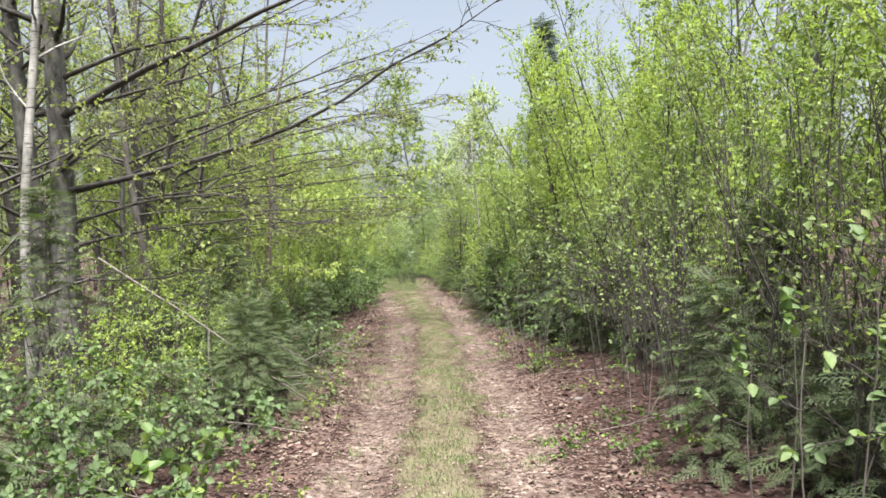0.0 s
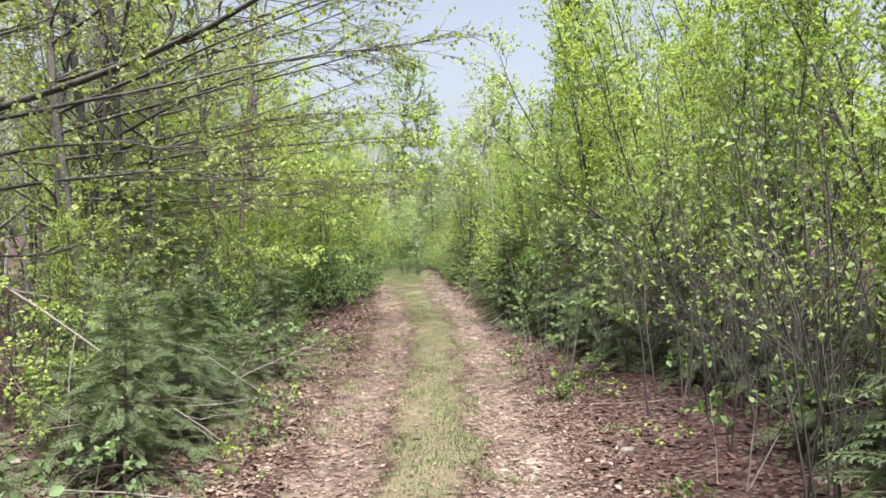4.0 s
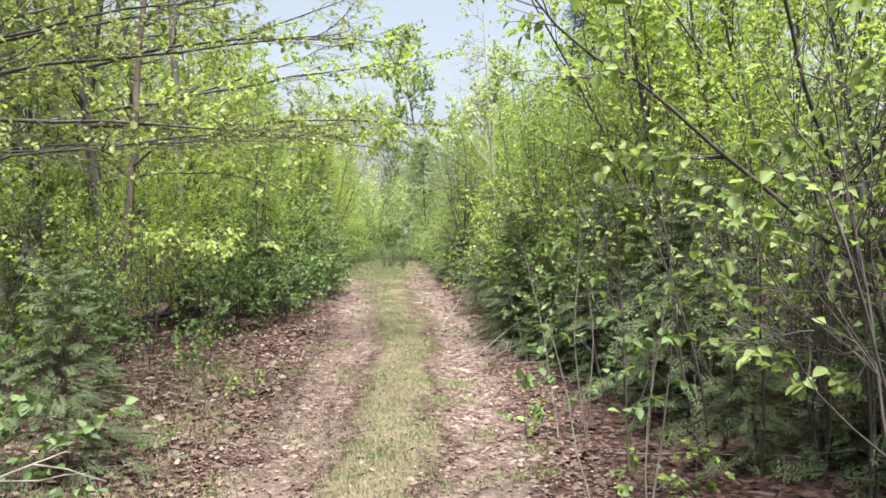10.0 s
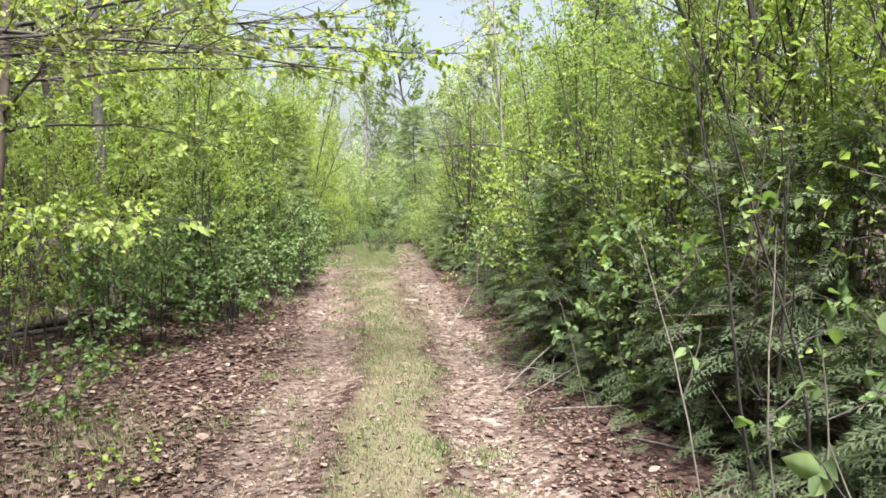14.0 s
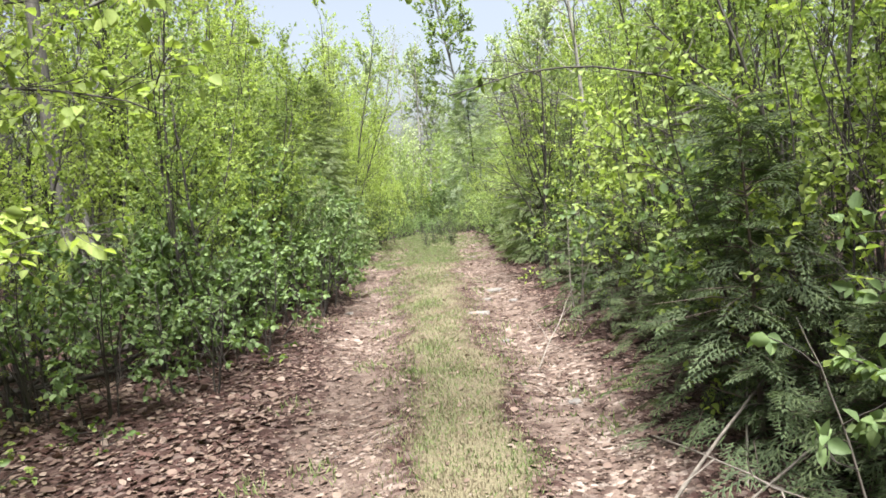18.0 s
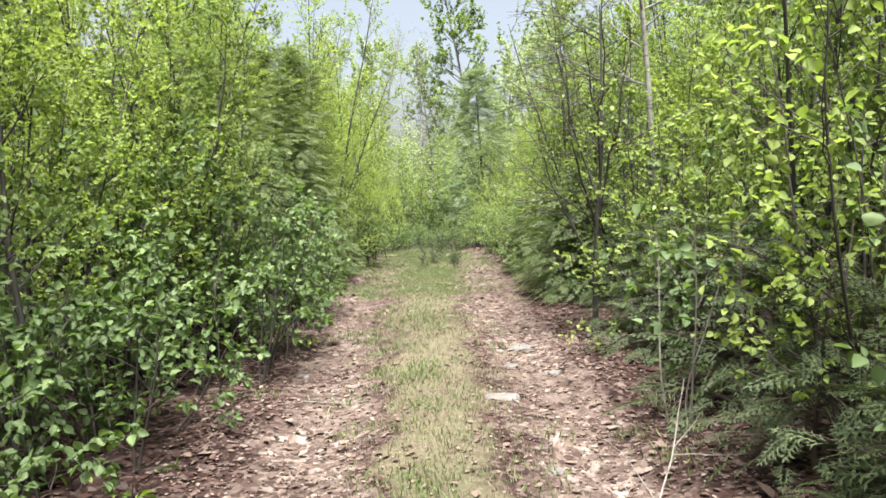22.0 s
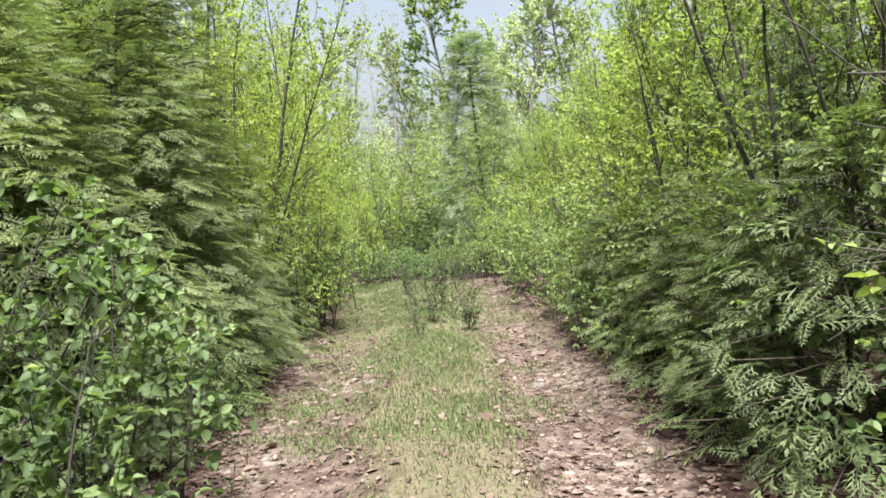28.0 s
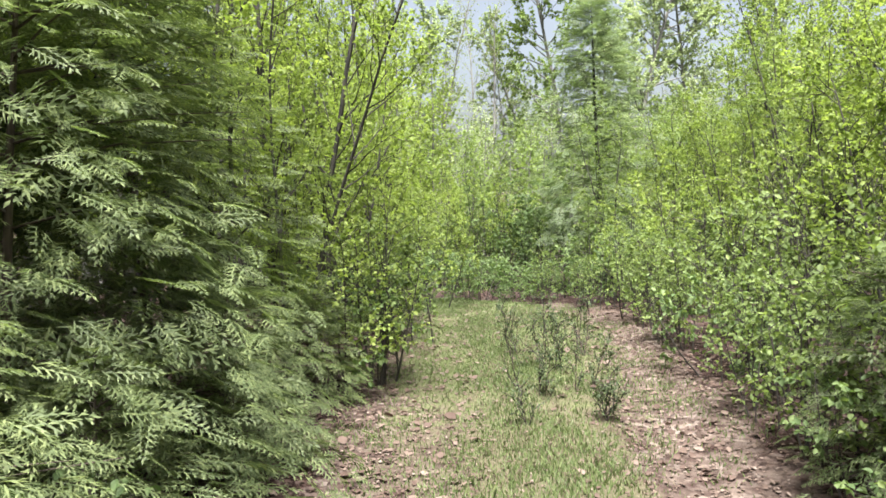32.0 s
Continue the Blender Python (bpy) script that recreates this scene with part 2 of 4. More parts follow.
def ground_material():
    m, n, l, b, out = material("trail_earth")
    at_n = n.new("ShaderNodeVertexColor")
    at_n.layer_name = "cover"
    sep = n.new("ShaderNodeSeparateColor")
    l.new(at_n.outputs["Color"], sep.inputs[0])
    fine = noise_tex(n, l, 55, 5, 0.7)
    mid = noise_tex(n, l, 7, 6, 0.65)
    big = noise_tex(n, l, 0.9, 4, 0.6)
    vor = n.new("ShaderNodeTexVoronoi")
    vor.inputs["Scale"].default_value = 26
    tc = n.new("ShaderNodeTexCoord")
    l.new(tc.outputs["Object"], vor.inputs["Vector"])
    # brown leaf litter, its colour lowered further to stand for hemlock shade
    litter = ramp(n, [(0.1, (0.018, 0.010, 0.008)), (0.45, (0.038, 0.021, 0.018)), (0.75, (0.066, 0.041, 0.035)), (0.95, (0.11, 0.082, 0.072))])
    sepv = n.new("ShaderNodeSeparateColor")
    l.new(vor.outputs["Color"], sepv.inputs[0])
    l.new(sepv.outputs[0], litter.inputs[0])
    dirt = ramp(n, [(0.3, (0.080, 0.058, 0.048)), (0.55, (0.136, 0.103, 0.086)), (0.75, (0.200, 0.160, 0.138))])
    l.new(mid.outputs["Fac"], dirt.inputs[0])
    bleached = ramp(n, [(0.1, (0.055, 0.038, 0.031)), (0.4, (0.110, 0.080, 0.066)), (0.7, (0.180, 0.138, 0.116)), (0.95, (0.290, 0.245, 0.215))])
    l.new(sepv.outputs[1], bleached.inputs[0])
    grass = ramp(n, [(0.3, (0.062, 0.056, 0.034)), (0.5, (0.112, 0.100, 0.062)), (0.72, (0.180, 0.156, 0.106))])
    l.new(fine.outputs["Fac"], grass.inputs[0])

    def mixed(fac, a, c):
        mx = n.new("ShaderNodeMix")
        mx.data_type = "RGBA"
        l.new(fac, mx.inputs["Factor"])
        l.new(a, mx.inputs["A"])
        l.new(c, mx.inputs["B"])
        return mx.outputs["Result"]

    def broken(channel, gain):
        """The cover's share, broken up by noise."""
        a = n.new("ShaderNodeMath")
        a.operation = "ADD"
        l.new(channel, a.inputs[0])
        l.new(mid.outputs["Fac"], a.inputs[1])
        s = n.new("ShaderNodeMapRange")
        s.inputs["From Min"].default_value, s.inputs["From Max"].default_value = 0.95 - gain, 1.1
        l.new(a.outputs[0], s.inputs["Value"])
        return s.outputs["Result"]

    strewn = n.new("ShaderNodeMapRange")
    strewn.inputs["From Min"].default_value, strewn.inputs["From Max"].default_value = 0.42, 0.56
    l.new(big.outputs["Fac"], strewn.inputs["Value"])
    rut = mixed(strewn.outputs["Result"], dirt.outputs[0], bleached.outputs[0])
    col = mixed(broken(sep.outputs[1], 0.12), litter.outputs[0], rut)
    col = mixed(broken(sep.outputs[0], 0.12), col, grass.outputs[0])
    turf = ramp(n, [(0.3, (0.060, 0.072, 0.030)), (0.5, (0.105, 0.120, 0.052)), (0.72, (0.165, 0.172, 0.088))])
    l.new(fine.outputs["Fac"], turf.inputs[0])
    col = mixed(broken(sep.outputs[2], 0.12), col, turf.outputs[0])
    tone = ramp(n, [(0.3, (0.72, 0.7, 0.7)), (0.7, (1.12, 1.12, 1.12))])
    l.new(big.outputs["Fac"], tone.inputs[0])
    mul = n.new("ShaderNodeMix")
    mul.data_type, mul.blend_type = "RGBA", "MULTIPLY"
    mul.inputs["Factor"].default_value = 0.7
    l.new(col, mul.inputs["A"])
    l.new(tone.outputs[0], mul.inputs["B"])
    l.new(mul.outputs["Result"], b.inputs["Base Color"])
    b.inputs["Roughness"].default_value = 0.95
    b.inputs["Specular IOR Level"].default_value = 0.15
    hsum = n.new("ShaderNodeMath")
    hsum.operation = "ADD"
    l.new(fine.outputs["Fac"], hsum.inputs[0])
    l.new(sepv.outputs[0], hsum.inputs[1])
    bp = n.new("ShaderNodeBump")
    bp.inputs["Strength"].default_value, bp.inputs["Distance"].default_value = 0.7, 0.02
    l.new(hsum.outputs[0], bp.inputs["Height"])
    l.new(bp.outputs[0], b.inputs["Normal"])
    return m


EARTH = ground_material()


def stone_material():
    m, n, l, b, out = material("pale_stone")
    t = noise_tex(n, l, 18, 8, 0.7)
    r = ramp(n, [(0.3, (0.07, 0.064, 0.059)), (0.5, (0.115, 0.106, 0.099)), (0.75, (0.165, 0.153, 0.145))])
    l.new(t.outputs["Fac"], r.inputs[0])
    l.new(r.outputs[0], b.inputs["Base Color"])
    b.inputs["Roughness"].default_value = 0.9
    bp = n.new("ShaderNodeBump")
    bp.inputs["Strength"].default_value, bp.inputs["Distance"].default_value = 0.6, 0.01
    l.new(t.outputs["Fac"], bp.inputs["Height"])
    l.new(bp.outputs[0], b.inputs["Normal"])
    return m


STONE = stone_material()


# ---- mesh helpers ----
def mesh_from(name, verts, faces, mat, smooth=False):
    """A mesh from numpy verts (n, 3) and a list of face index arrays (k, corners)."""
    me = bpy.data.meshes.new(name)
    verts = np.asarray(verts, np.float32)
    loops = np.concatenate([np.asarray(f).ravel() for f in faces]).astype(np.int32)
    totals = np.concatenate([np.full(len(f), np.asarray(f).shape[1]) for f in faces]).astype(np.int32)
    starts = np.concatenate([[0], np.cumsum(totals)[:-1]]).astype(np.int32)
    me.vertices.add(len(verts))
    me.vertices.foreach_set("co", verts.ravel())
    me.loops.add(len(loops))
    me.loops.foreach_set("vertex_index", loops)
    me.polygons.add(len(totals))
    me.polygons.foreach_set("loop_start", starts)
    me.polygons.foreach_set("loop_total", totals)
    if smooth:
        me.polygons.foreach_set("use_smooth", np.ones(len(totals), bool))
    me.update(calc_edges=True)
    me.validate()
    me.materials.append(mat)
    return me


def unit(v):
    return v / np.maximum(np.linalg.norm(v, axis=-1, keepdims=True), 1e-9)


class Wood:
    """Tapered round limbs gathered into one mesh."""

    def __init__(self):
        self.verts, self.quads, self.count = [], [], 0

    def limb(self, pts, radii, sides):
        pts = np.asarray(pts, float)
        k = len(pts)
        tang = unit(np.gradient(pts, axis=0))
        ref = np.array([0.0, 0.0, 1.0]) if abs(tang[0, 2]) < 0.8 else np.array([1.0, 0.0, 0.0])
        a = unit(np.cross(tang, ref))
        c = np.cross(tang, a)
        ang = np.arange(sides) * 2 * math.pi / sides
        ring = (pts[:, None, :] + np.asarray(radii)[:, None, None]
                * (np.cos(ang)[None, :, None] * a[:, None, :] + np.sin(ang)[None, :, None] * c[:, None, :]))
        self.verts.append(ring.reshape(-1, 3))
        i = np.arange(k - 1)[:, None] * sides + np.arange(sides)[None, :]
        j = np.arange(k - 1)[:, None] * sides + (np.arange(sides)[None, :] + 1) % sides
        self.quads.append((np.stack([i, j, j + sides, i + sides], -1).reshape(-1, 4)) + self.count)
        self.count += k * sides

    def mesh(self, name, mat):
        return mesh_from(name, np.concatenate(self.verts), [np.concatenate(self.quads)], mat, True)


class Leaves:
    """Many small folded blades gathered into one mesh."""

    def __init__(self):
        self.p, self.d, self.n, self.l, self.w = [], [], [], [], []

    def add(self, p, d, n, l, w):
        self.p.append(np.atleast_2d(p))
        self.d.append(np.atleast_2d(d))
        self.n.append(np.atleast_2d(n))
        self.l.append(np.atleast_1d(l))
        self.w.append(np.atleast_1d(w))

    def mesh(self, name, mat, rich=False, fold=0.22, droop=0.15):
        p, d, n = (np.concatenate(v) for v in (self.p, self.d, self.n))
        ln, wd = np.concatenate(self.l)[:, None], np.concatenate(self.w)[:, None]
        d = unit(d)
        s = unit(np.cross(d, n))
        n = np.cross(s, d)
        tip = p + d * ln - n * ln * droop
        k = len(p)
        if rich:
            rows = [p]
            for side in (1, -1):
                for f, wide in ((0.16, 0.30), (0.42, 0.5), (0.74, 0.33)) if side > 0 else ((0.74, 0.33), (0.42, 0.5), (0.16, 0.30)):
                    rows.append(p + d * ln * f - n * ln * droop * f * f + side * s * wd * wide + n * wd * fold * wide * 2)
                if side > 0:
                    rows.append(tip)
            v = np.stack(rows, 1).reshape(-1, 3)
            b = np.arange(k)[:, None] * 8
            f = np.concatenate([b + np.array([[0, 1, 2, 3, 4]]), b + np.array([[0, 4, 5, 6, 7]])])
            return mesh_from(name, v, [f], mat)
        mid = p + d * ln * 0.45
        v = np.stack([p, mid + s * wd * 0.5 + n * wd * fold, tip, mid - s * wd * 0.5 + n * wd * fold], 1).reshape(-1, 3)
        b = np.arange(k)[:, None] * 4
        f = np.concatenate([b + np.array([[0, 1, 2]]), b + np.array([[0, 2, 3]])])
        return mesh_from(name, v, [f], mat)


def curve_line(rng, start, way, length, steps, wander=0.12, lift=0.0):
    """A wandering line: start, first direction, length; lift bends it up (or down, if negative)."""
    pts, d = [np.asarray(start, float)], unit(np.asarray(way, float))
    for i in range(steps):
        d = unit(d + rng.normal(0, wander, 3) + np.array([0, 0, lift / steps]))
        pts.append(pts[-1] + d * length / steps)
    return np.array(pts)


def along(pts, f):
    x = f * (len(pts) - 1)
    i = min(int(x), len(pts) - 2)
    return pts[i] + (pts[i + 1] - pts[i]) * (x - i), unit(pts[i + 1] - pts[i])


def side_way(rng, tang, angle, flat=0.0, az=None):
    """A direction leaving tang by angle (radians), at a chance turn; flat squeezes it towards level."""
    az = rng.uniform(0, 2 * math.pi) if az is None else az
    ref = np.array([0, 0, 1.0]) if abs(tang[2]) < 0.9 else np.array([1.0, 0, 0])
    a = unit(np.cross(tang, ref))
    c = np.cross(tang, a)
    v = tang * math.cos(angle) + (a * math.cos(az) + c * math.sin(az)) * math.sin(angle)
    v[2] *= 1 - flat
    return unit(v)


def part(name, me, parent, label=""):
    ob = new(name, me)
    ob.parent = parent
    if label:
        tagged(ob, label)
    return ob


def plant(name, label, category, group=""):
    ob = new(name)
    ob.empty_display_size = 0.2
    return tagged(ob, label, category, group)


def broadleaf(seed, name, label, category, group, height, stems=1, radius=0.03, lean=0.12, bare=0.25, limbs=22, limb_len=1.0,
              limb_angle=0.8, limb_lift=0.5, twigs=6, leaf=(0.06, 0.045), per_twig=7, leaf_mat=None, bark=None, rich=False,
              spread=0.25, flat=0.0, droop=0.2, taper=0.75, twig_len=0.32, sides=6, leaf_from=0.0, twig_wood=0.5):
    """A leafy tree or shrub: stems, limbs and twigs as tapered wood, blades along the twigs."""
    rng = np.random.default_rng(seed)
    root = plant(name, label, category, group)
    lv, br = Leaves(), Wood()
    for s in range(stems):
        w = Wood()
        h = height * rng.uniform(0.75, 1.0) if s else height
        az = rng.uniform(0, 2 * math.pi)
        tilt = rng.normal(0, lean) + (spread if stems > 1 else 0)
        base = np.array([math.cos(az), math.sin(az), 0]) * (0.05 * stems if stems > 1 else 0) + np.array([0, 0, -0.08])
        way = np.array([math.cos(az) * math.sin(tilt), math.sin(az) * math.sin(tilt), math.cos(tilt)])
        line = curve_line(rng, base, way, h, 12, 0.05, 0.25)
        f = np.linspace(0, 1, 13)
        r = radius * (1 - taper * f) * rng.uniform(0.8, 1.05)
        r[0] *= 1.35
        r[-1] *= 0.4
        w.limb(line, r, sides)
        part("stem" if stems > 1 else "trunk", w.mesh("stem", bark), root)
        n_l = max(3, int(limbs / stems))
        for i in range(n_l):
            g = bare + (1 - bare) * ((i + rng.uniform(0, 0.9)) / n_l)
            p, tg = along(line, min(g, 0.985))
            ll = limb_len * (1 - 0.65 * (g - bare) / (1 - bare)) * rng.uniform(0.6, 1.15)
            way = side_way(rng, tg, limb_angle * rng.uniform(0.75, 1.2), flat)
            lb = curve_line(rng, p, way, ll, 4, 0.12, limb_lift)
            r0 = radius * (1 - taper * g) * 0.5
            br.limb(lb, np.linspace(max(r0, 0.004), 0.0022, 5), 4 if radius > 0.06 else 3)
            for t in range(twigs):
                q = rng.uniform(0.25, 1.0)
                if t == twigs - 1:
                    q = 0.99
                pp, tt = along(lb, q)
                tw = curve_line(rng, pp, side_way(rng, tt, rng.uniform(0.4, 1.0), flat), twig_len * rng.uniform(0.6, 1.3), 2, 0.15, limb_lift * 0.3)
                if rng.uniform() < twig_wood:
                    br.limb(tw, np.linspace(0.003, 0.0012, 3), 3)
                if g < leaf_from:
                    continue
                k = max(1, int(per_twig * rng.uniform(0.7, 1.3)))
                fr = rng.uniform(0.15, 1.0, k)
                pos = np.array([along(tw, x)[0] for x in fr])
                dd = unit(tw[-1] - tw[0])[None, :] * 0.6 + rng.normal(0, 0.75, (k, 3))
                dd[:, 2] -= droop
                nn = np.array([0, 0, 1.0]) + rng.normal(0, 0.5, (k, 3))
                sz = rng.uniform(0.65, 1.25, k)
                lv.add(pos, dd, nn, leaf[0] * sz, leaf[1] * sz)
    tagged(part("twig_work", br.mesh("twig_work", BARK_TWIG if radius < 0.06 else bark), root), kind="stuff")
    tagged(part("foliage", lv.mesh("foliage", leaf_mat, rich), root), kind="stuff")
    return root


def frond_shape(pairs=9):
    """One flat feathery spray of unit length: places, ways, lengths and widths of its small blades."""
    p, d, l, w = [], [], [], []
    for k in range(pairs):
        f = 0.08 + 0.86 * k / pairs
        for sgn in (1, -1):
            q = f + (0.05 if sgn > 0 else 0.0)
            ln = 0.36 * (1 - 0.8 * q) * (0.8 + 0.4 * ((k * 7 + (sgn > 0) * 3) % 5) / 4) + 0.04
            way = np.array([0.74, sgn * 0.67, 0.0])
            base = np.array([q, 0, 0])
            p += [base, base + way * ln * 0.3, base + way * ln * 0.6]
            d += [way, np.array([0.99, sgn * 0.05, 0.06]), np.array([0.2, sgn * 0.98, 0.06])]
            l += [ln, ln * 0.5, ln * 0.4]
            w += [0.036, 0.034, 0.032]
    p.append(np.array([0.9, 0, 0]))
    d.append(np.array([1.0, 0, 0]))
    l.append(0.14)
    w.append(0.04)
    p, d = np.array(p), np.array(d)
    p[:, 2] -= 0.22 * p[:, 0] ** 2 + 0.18 * p[:, 1] ** 2
    d[:, 2] -= 0.40 * p[:, 0]
    return p, d, np.array(l), np.array(w)


def spray_conifer(seed, name, label, group, height, reach, fronds, size, leaf_mat, bark, power=0.6, droop=0.25, low=0.03, pairs=7, radius=0.03, inner=0.45, fill=0, fill_size=0.3, facing=0.35):
    """A bushy evergreen: trunk, boughs, and flat sprays covering the whole crown in layers."""
    r = np.random.default_rng(seed)
    root = plant(name, label, "conifer", group)
    w = Wood()
    line = curve_line(r, (0, 0, -0.06), (r.normal(0, 0.03), r.normal(0, 0.03), 1), height, 12, 0.02, 0.1)
    w.limb(line, radius * (1 - 0.93 * np.linspace(0, 1, 13)), 7)
    part("trunk", w.mesh("trunk", bark), root)
    u = r.uniform(low, 0.99, fronds)
    az = r.uniform(0, 2 * math.pi, fronds)
    lump = 1 + 0.16 * np.sin(3 * az + 9 * u) + 0.12 * np.sin(5 * az - 14 * u)
    shell = reach * (1 - u) ** power * lump
    rad = shell * (inner + (1 - inner) * r.uniform(0, 1, fronds) ** 0.6)
    axis = np.array([along(line, x)[0] for x in u])
    out = np.stack([np.cos(az), np.sin(az), np.zeros(fronds)], 1)
    ln = size * r.uniform(0.7, 1.3, fronds)
    pos = axis + out * np.maximum(rad - ln * 0.6, 0.02)[:, None]
    pos[:, 2] = np.maximum(pos[:, 2] + 0.12 * rad, 0.10)
    turn = r.normal(0, 0.6, fronds)
    fx = unit(np.stack([np.cos(az + turn), np.sin(az + turn), -droop + 0.55 * u ** 2 + r.normal(0, 0.2, fronds)], 1))
    up = unit(np.array([0, 0, 1.0]) + facing * out + r.normal(0, 0.34, (fronds, 3)))
    fy = unit(np.cross(up, fx))
    fz = np.cross(fx, fy)
    ln[:fill] = fill_size * r.uniform(0.7, 1.3, fill)
    pos[:fill] = axis[:fill] + out[:fill] * (shell * r.uniform(0.15, 0.64, fronds))[:fill, None] * np.array([1, 1, 0]) + np.array([0, 0, 0.08])
    basis = np.stack([fx, fy, fz], 1)
    lv = Leaves()
    for sel, (tp, td, tl, tw), wide in ((slice(0, fill), frond_shape(5), 1.2), (slice(fill, None), frond_shape(pairs), 1.0)):
        k, n = len(tp), len(pos[sel])
        if n:
            lv.add((pos[sel][:, None, :] + np.einsum("ka,nab->nkb", tp, basis[sel]) * ln[sel][:, None, None]).reshape(-1, 3),
                   np.einsum("ka,nab->nkb", td, basis[sel]).reshape(-1, 3), np.repeat(fz[sel], k, 0), (ln[sel][:, None] * tl[None, :]).ravel(),
                   (ln[sel][:, None] * tw[None, :] * wide).ravel())
    br = Wood()
    for i in r.choice(fronds, min(fronds, 70), replace=False):
        br.limb(np.array([axis[i], (axis[i] + pos[i]) / 2 + np.array([0, 0, 0.02]), pos[i] + fx[i] * ln[i] * 0.8]), np.array([0.008, 0.005, 0.0015]), 3)
    tagged(part("bough_work", br.mesh("bough_work", bark), root), kind="stuff")
    tagged(part("foliage", lv.mesh("foliage", leaf_mat, False, 0.05, 0.1), root), kind="stuff")
    return root


# ---- ground ----
def graded(lo, a, b, hi, fine, grow=1.35):
    mid = list(np.arange(a, b + 1e-6, fine))
    out, s, v = [], fine, b
    while v < hi:
        s *= grow
        v += s
        out.append(v)
    left, s, v = [], fine, a
    while v > lo:
        s *= grow
        v -= s
        left.append(v)
    return np.array(left[::-1] + mid + out)


gx, gy = graded(-300, -4.2, 3.2, 300, 0.08), graded(-300, -1.0, 36.0, 400, 0.12)
GX, GY = np.meshgrid(gx, gy)
GZ = ground_z(GX, GY)
nx, ny = len(gx), len(gy)
ii = (np.arange(ny - 1)[:, None] * nx + np.arange(nx - 1)[None, :]).ravel()
ground_me = mesh_from("ground", np.stack([GX, GY, GZ], -1).reshape(-1, 3), [np.stack([ii, ii + 1, ii + nx + 1, ii + nx], -1)], EARTH, True)


def cover(x, y):
    """Shares of dry grass, bare earth and green turf on the ground; the rest is leaf litter."""
    d = x - at(TRAIL, y) + 0.05 * np.sin(1.3 * y) + 0.05 * np.sin(3.1 * y + 1.0) + 0.04 * np.sin(7.3 * y + 4.0 * x)
    late = np.clip((y - 21) / 10, 0, 1)
    patch = 0.5 + 0.5 * np.sin(2.1 * y + 3.0 * x) * np.sin(0.9 * y - 2.2 * x + 1.0)
    grass = np.exp(-(d / (0.36 + 0.16 * late)) ** 4) * (0.55 + 0.25 * patch + 0.2 * late)
    grass = np.maximum(grass, np.clip((y - 25) / 6, 0, 1) * np.exp(-((d + 0.65) / 0.5) ** 4) * 0.7)
    turf = np.clip((y - 27.0) / 5, 0, 1) * np.exp(-((d + 0.2) / 1.0) ** 6) * 0.85
    dirt = np.exp(-((np.abs(d) - 0.72 - 0.12 * late) / (0.42 + 0.14 * late)) ** 4) * 0.52
    return grass, dirt, turf


cg, cd, ct = cover(GX, GY)
col = np.zeros((nx * ny, 4), np.float32)
col[:, 0], col[:, 1], col[:, 2], col[:, 3] = cg.ravel(), cd.ravel(), ct.ravel(), 1
ground_me.color_attributes.new("cover", "FLOAT_COLOR", "POINT").data.foreach_set("color", col.ravel())
ground = tagged(new("ground", ground_me), "forest trail of pale earth, dry grass and brown leaf litter", "ground", kind="structure")


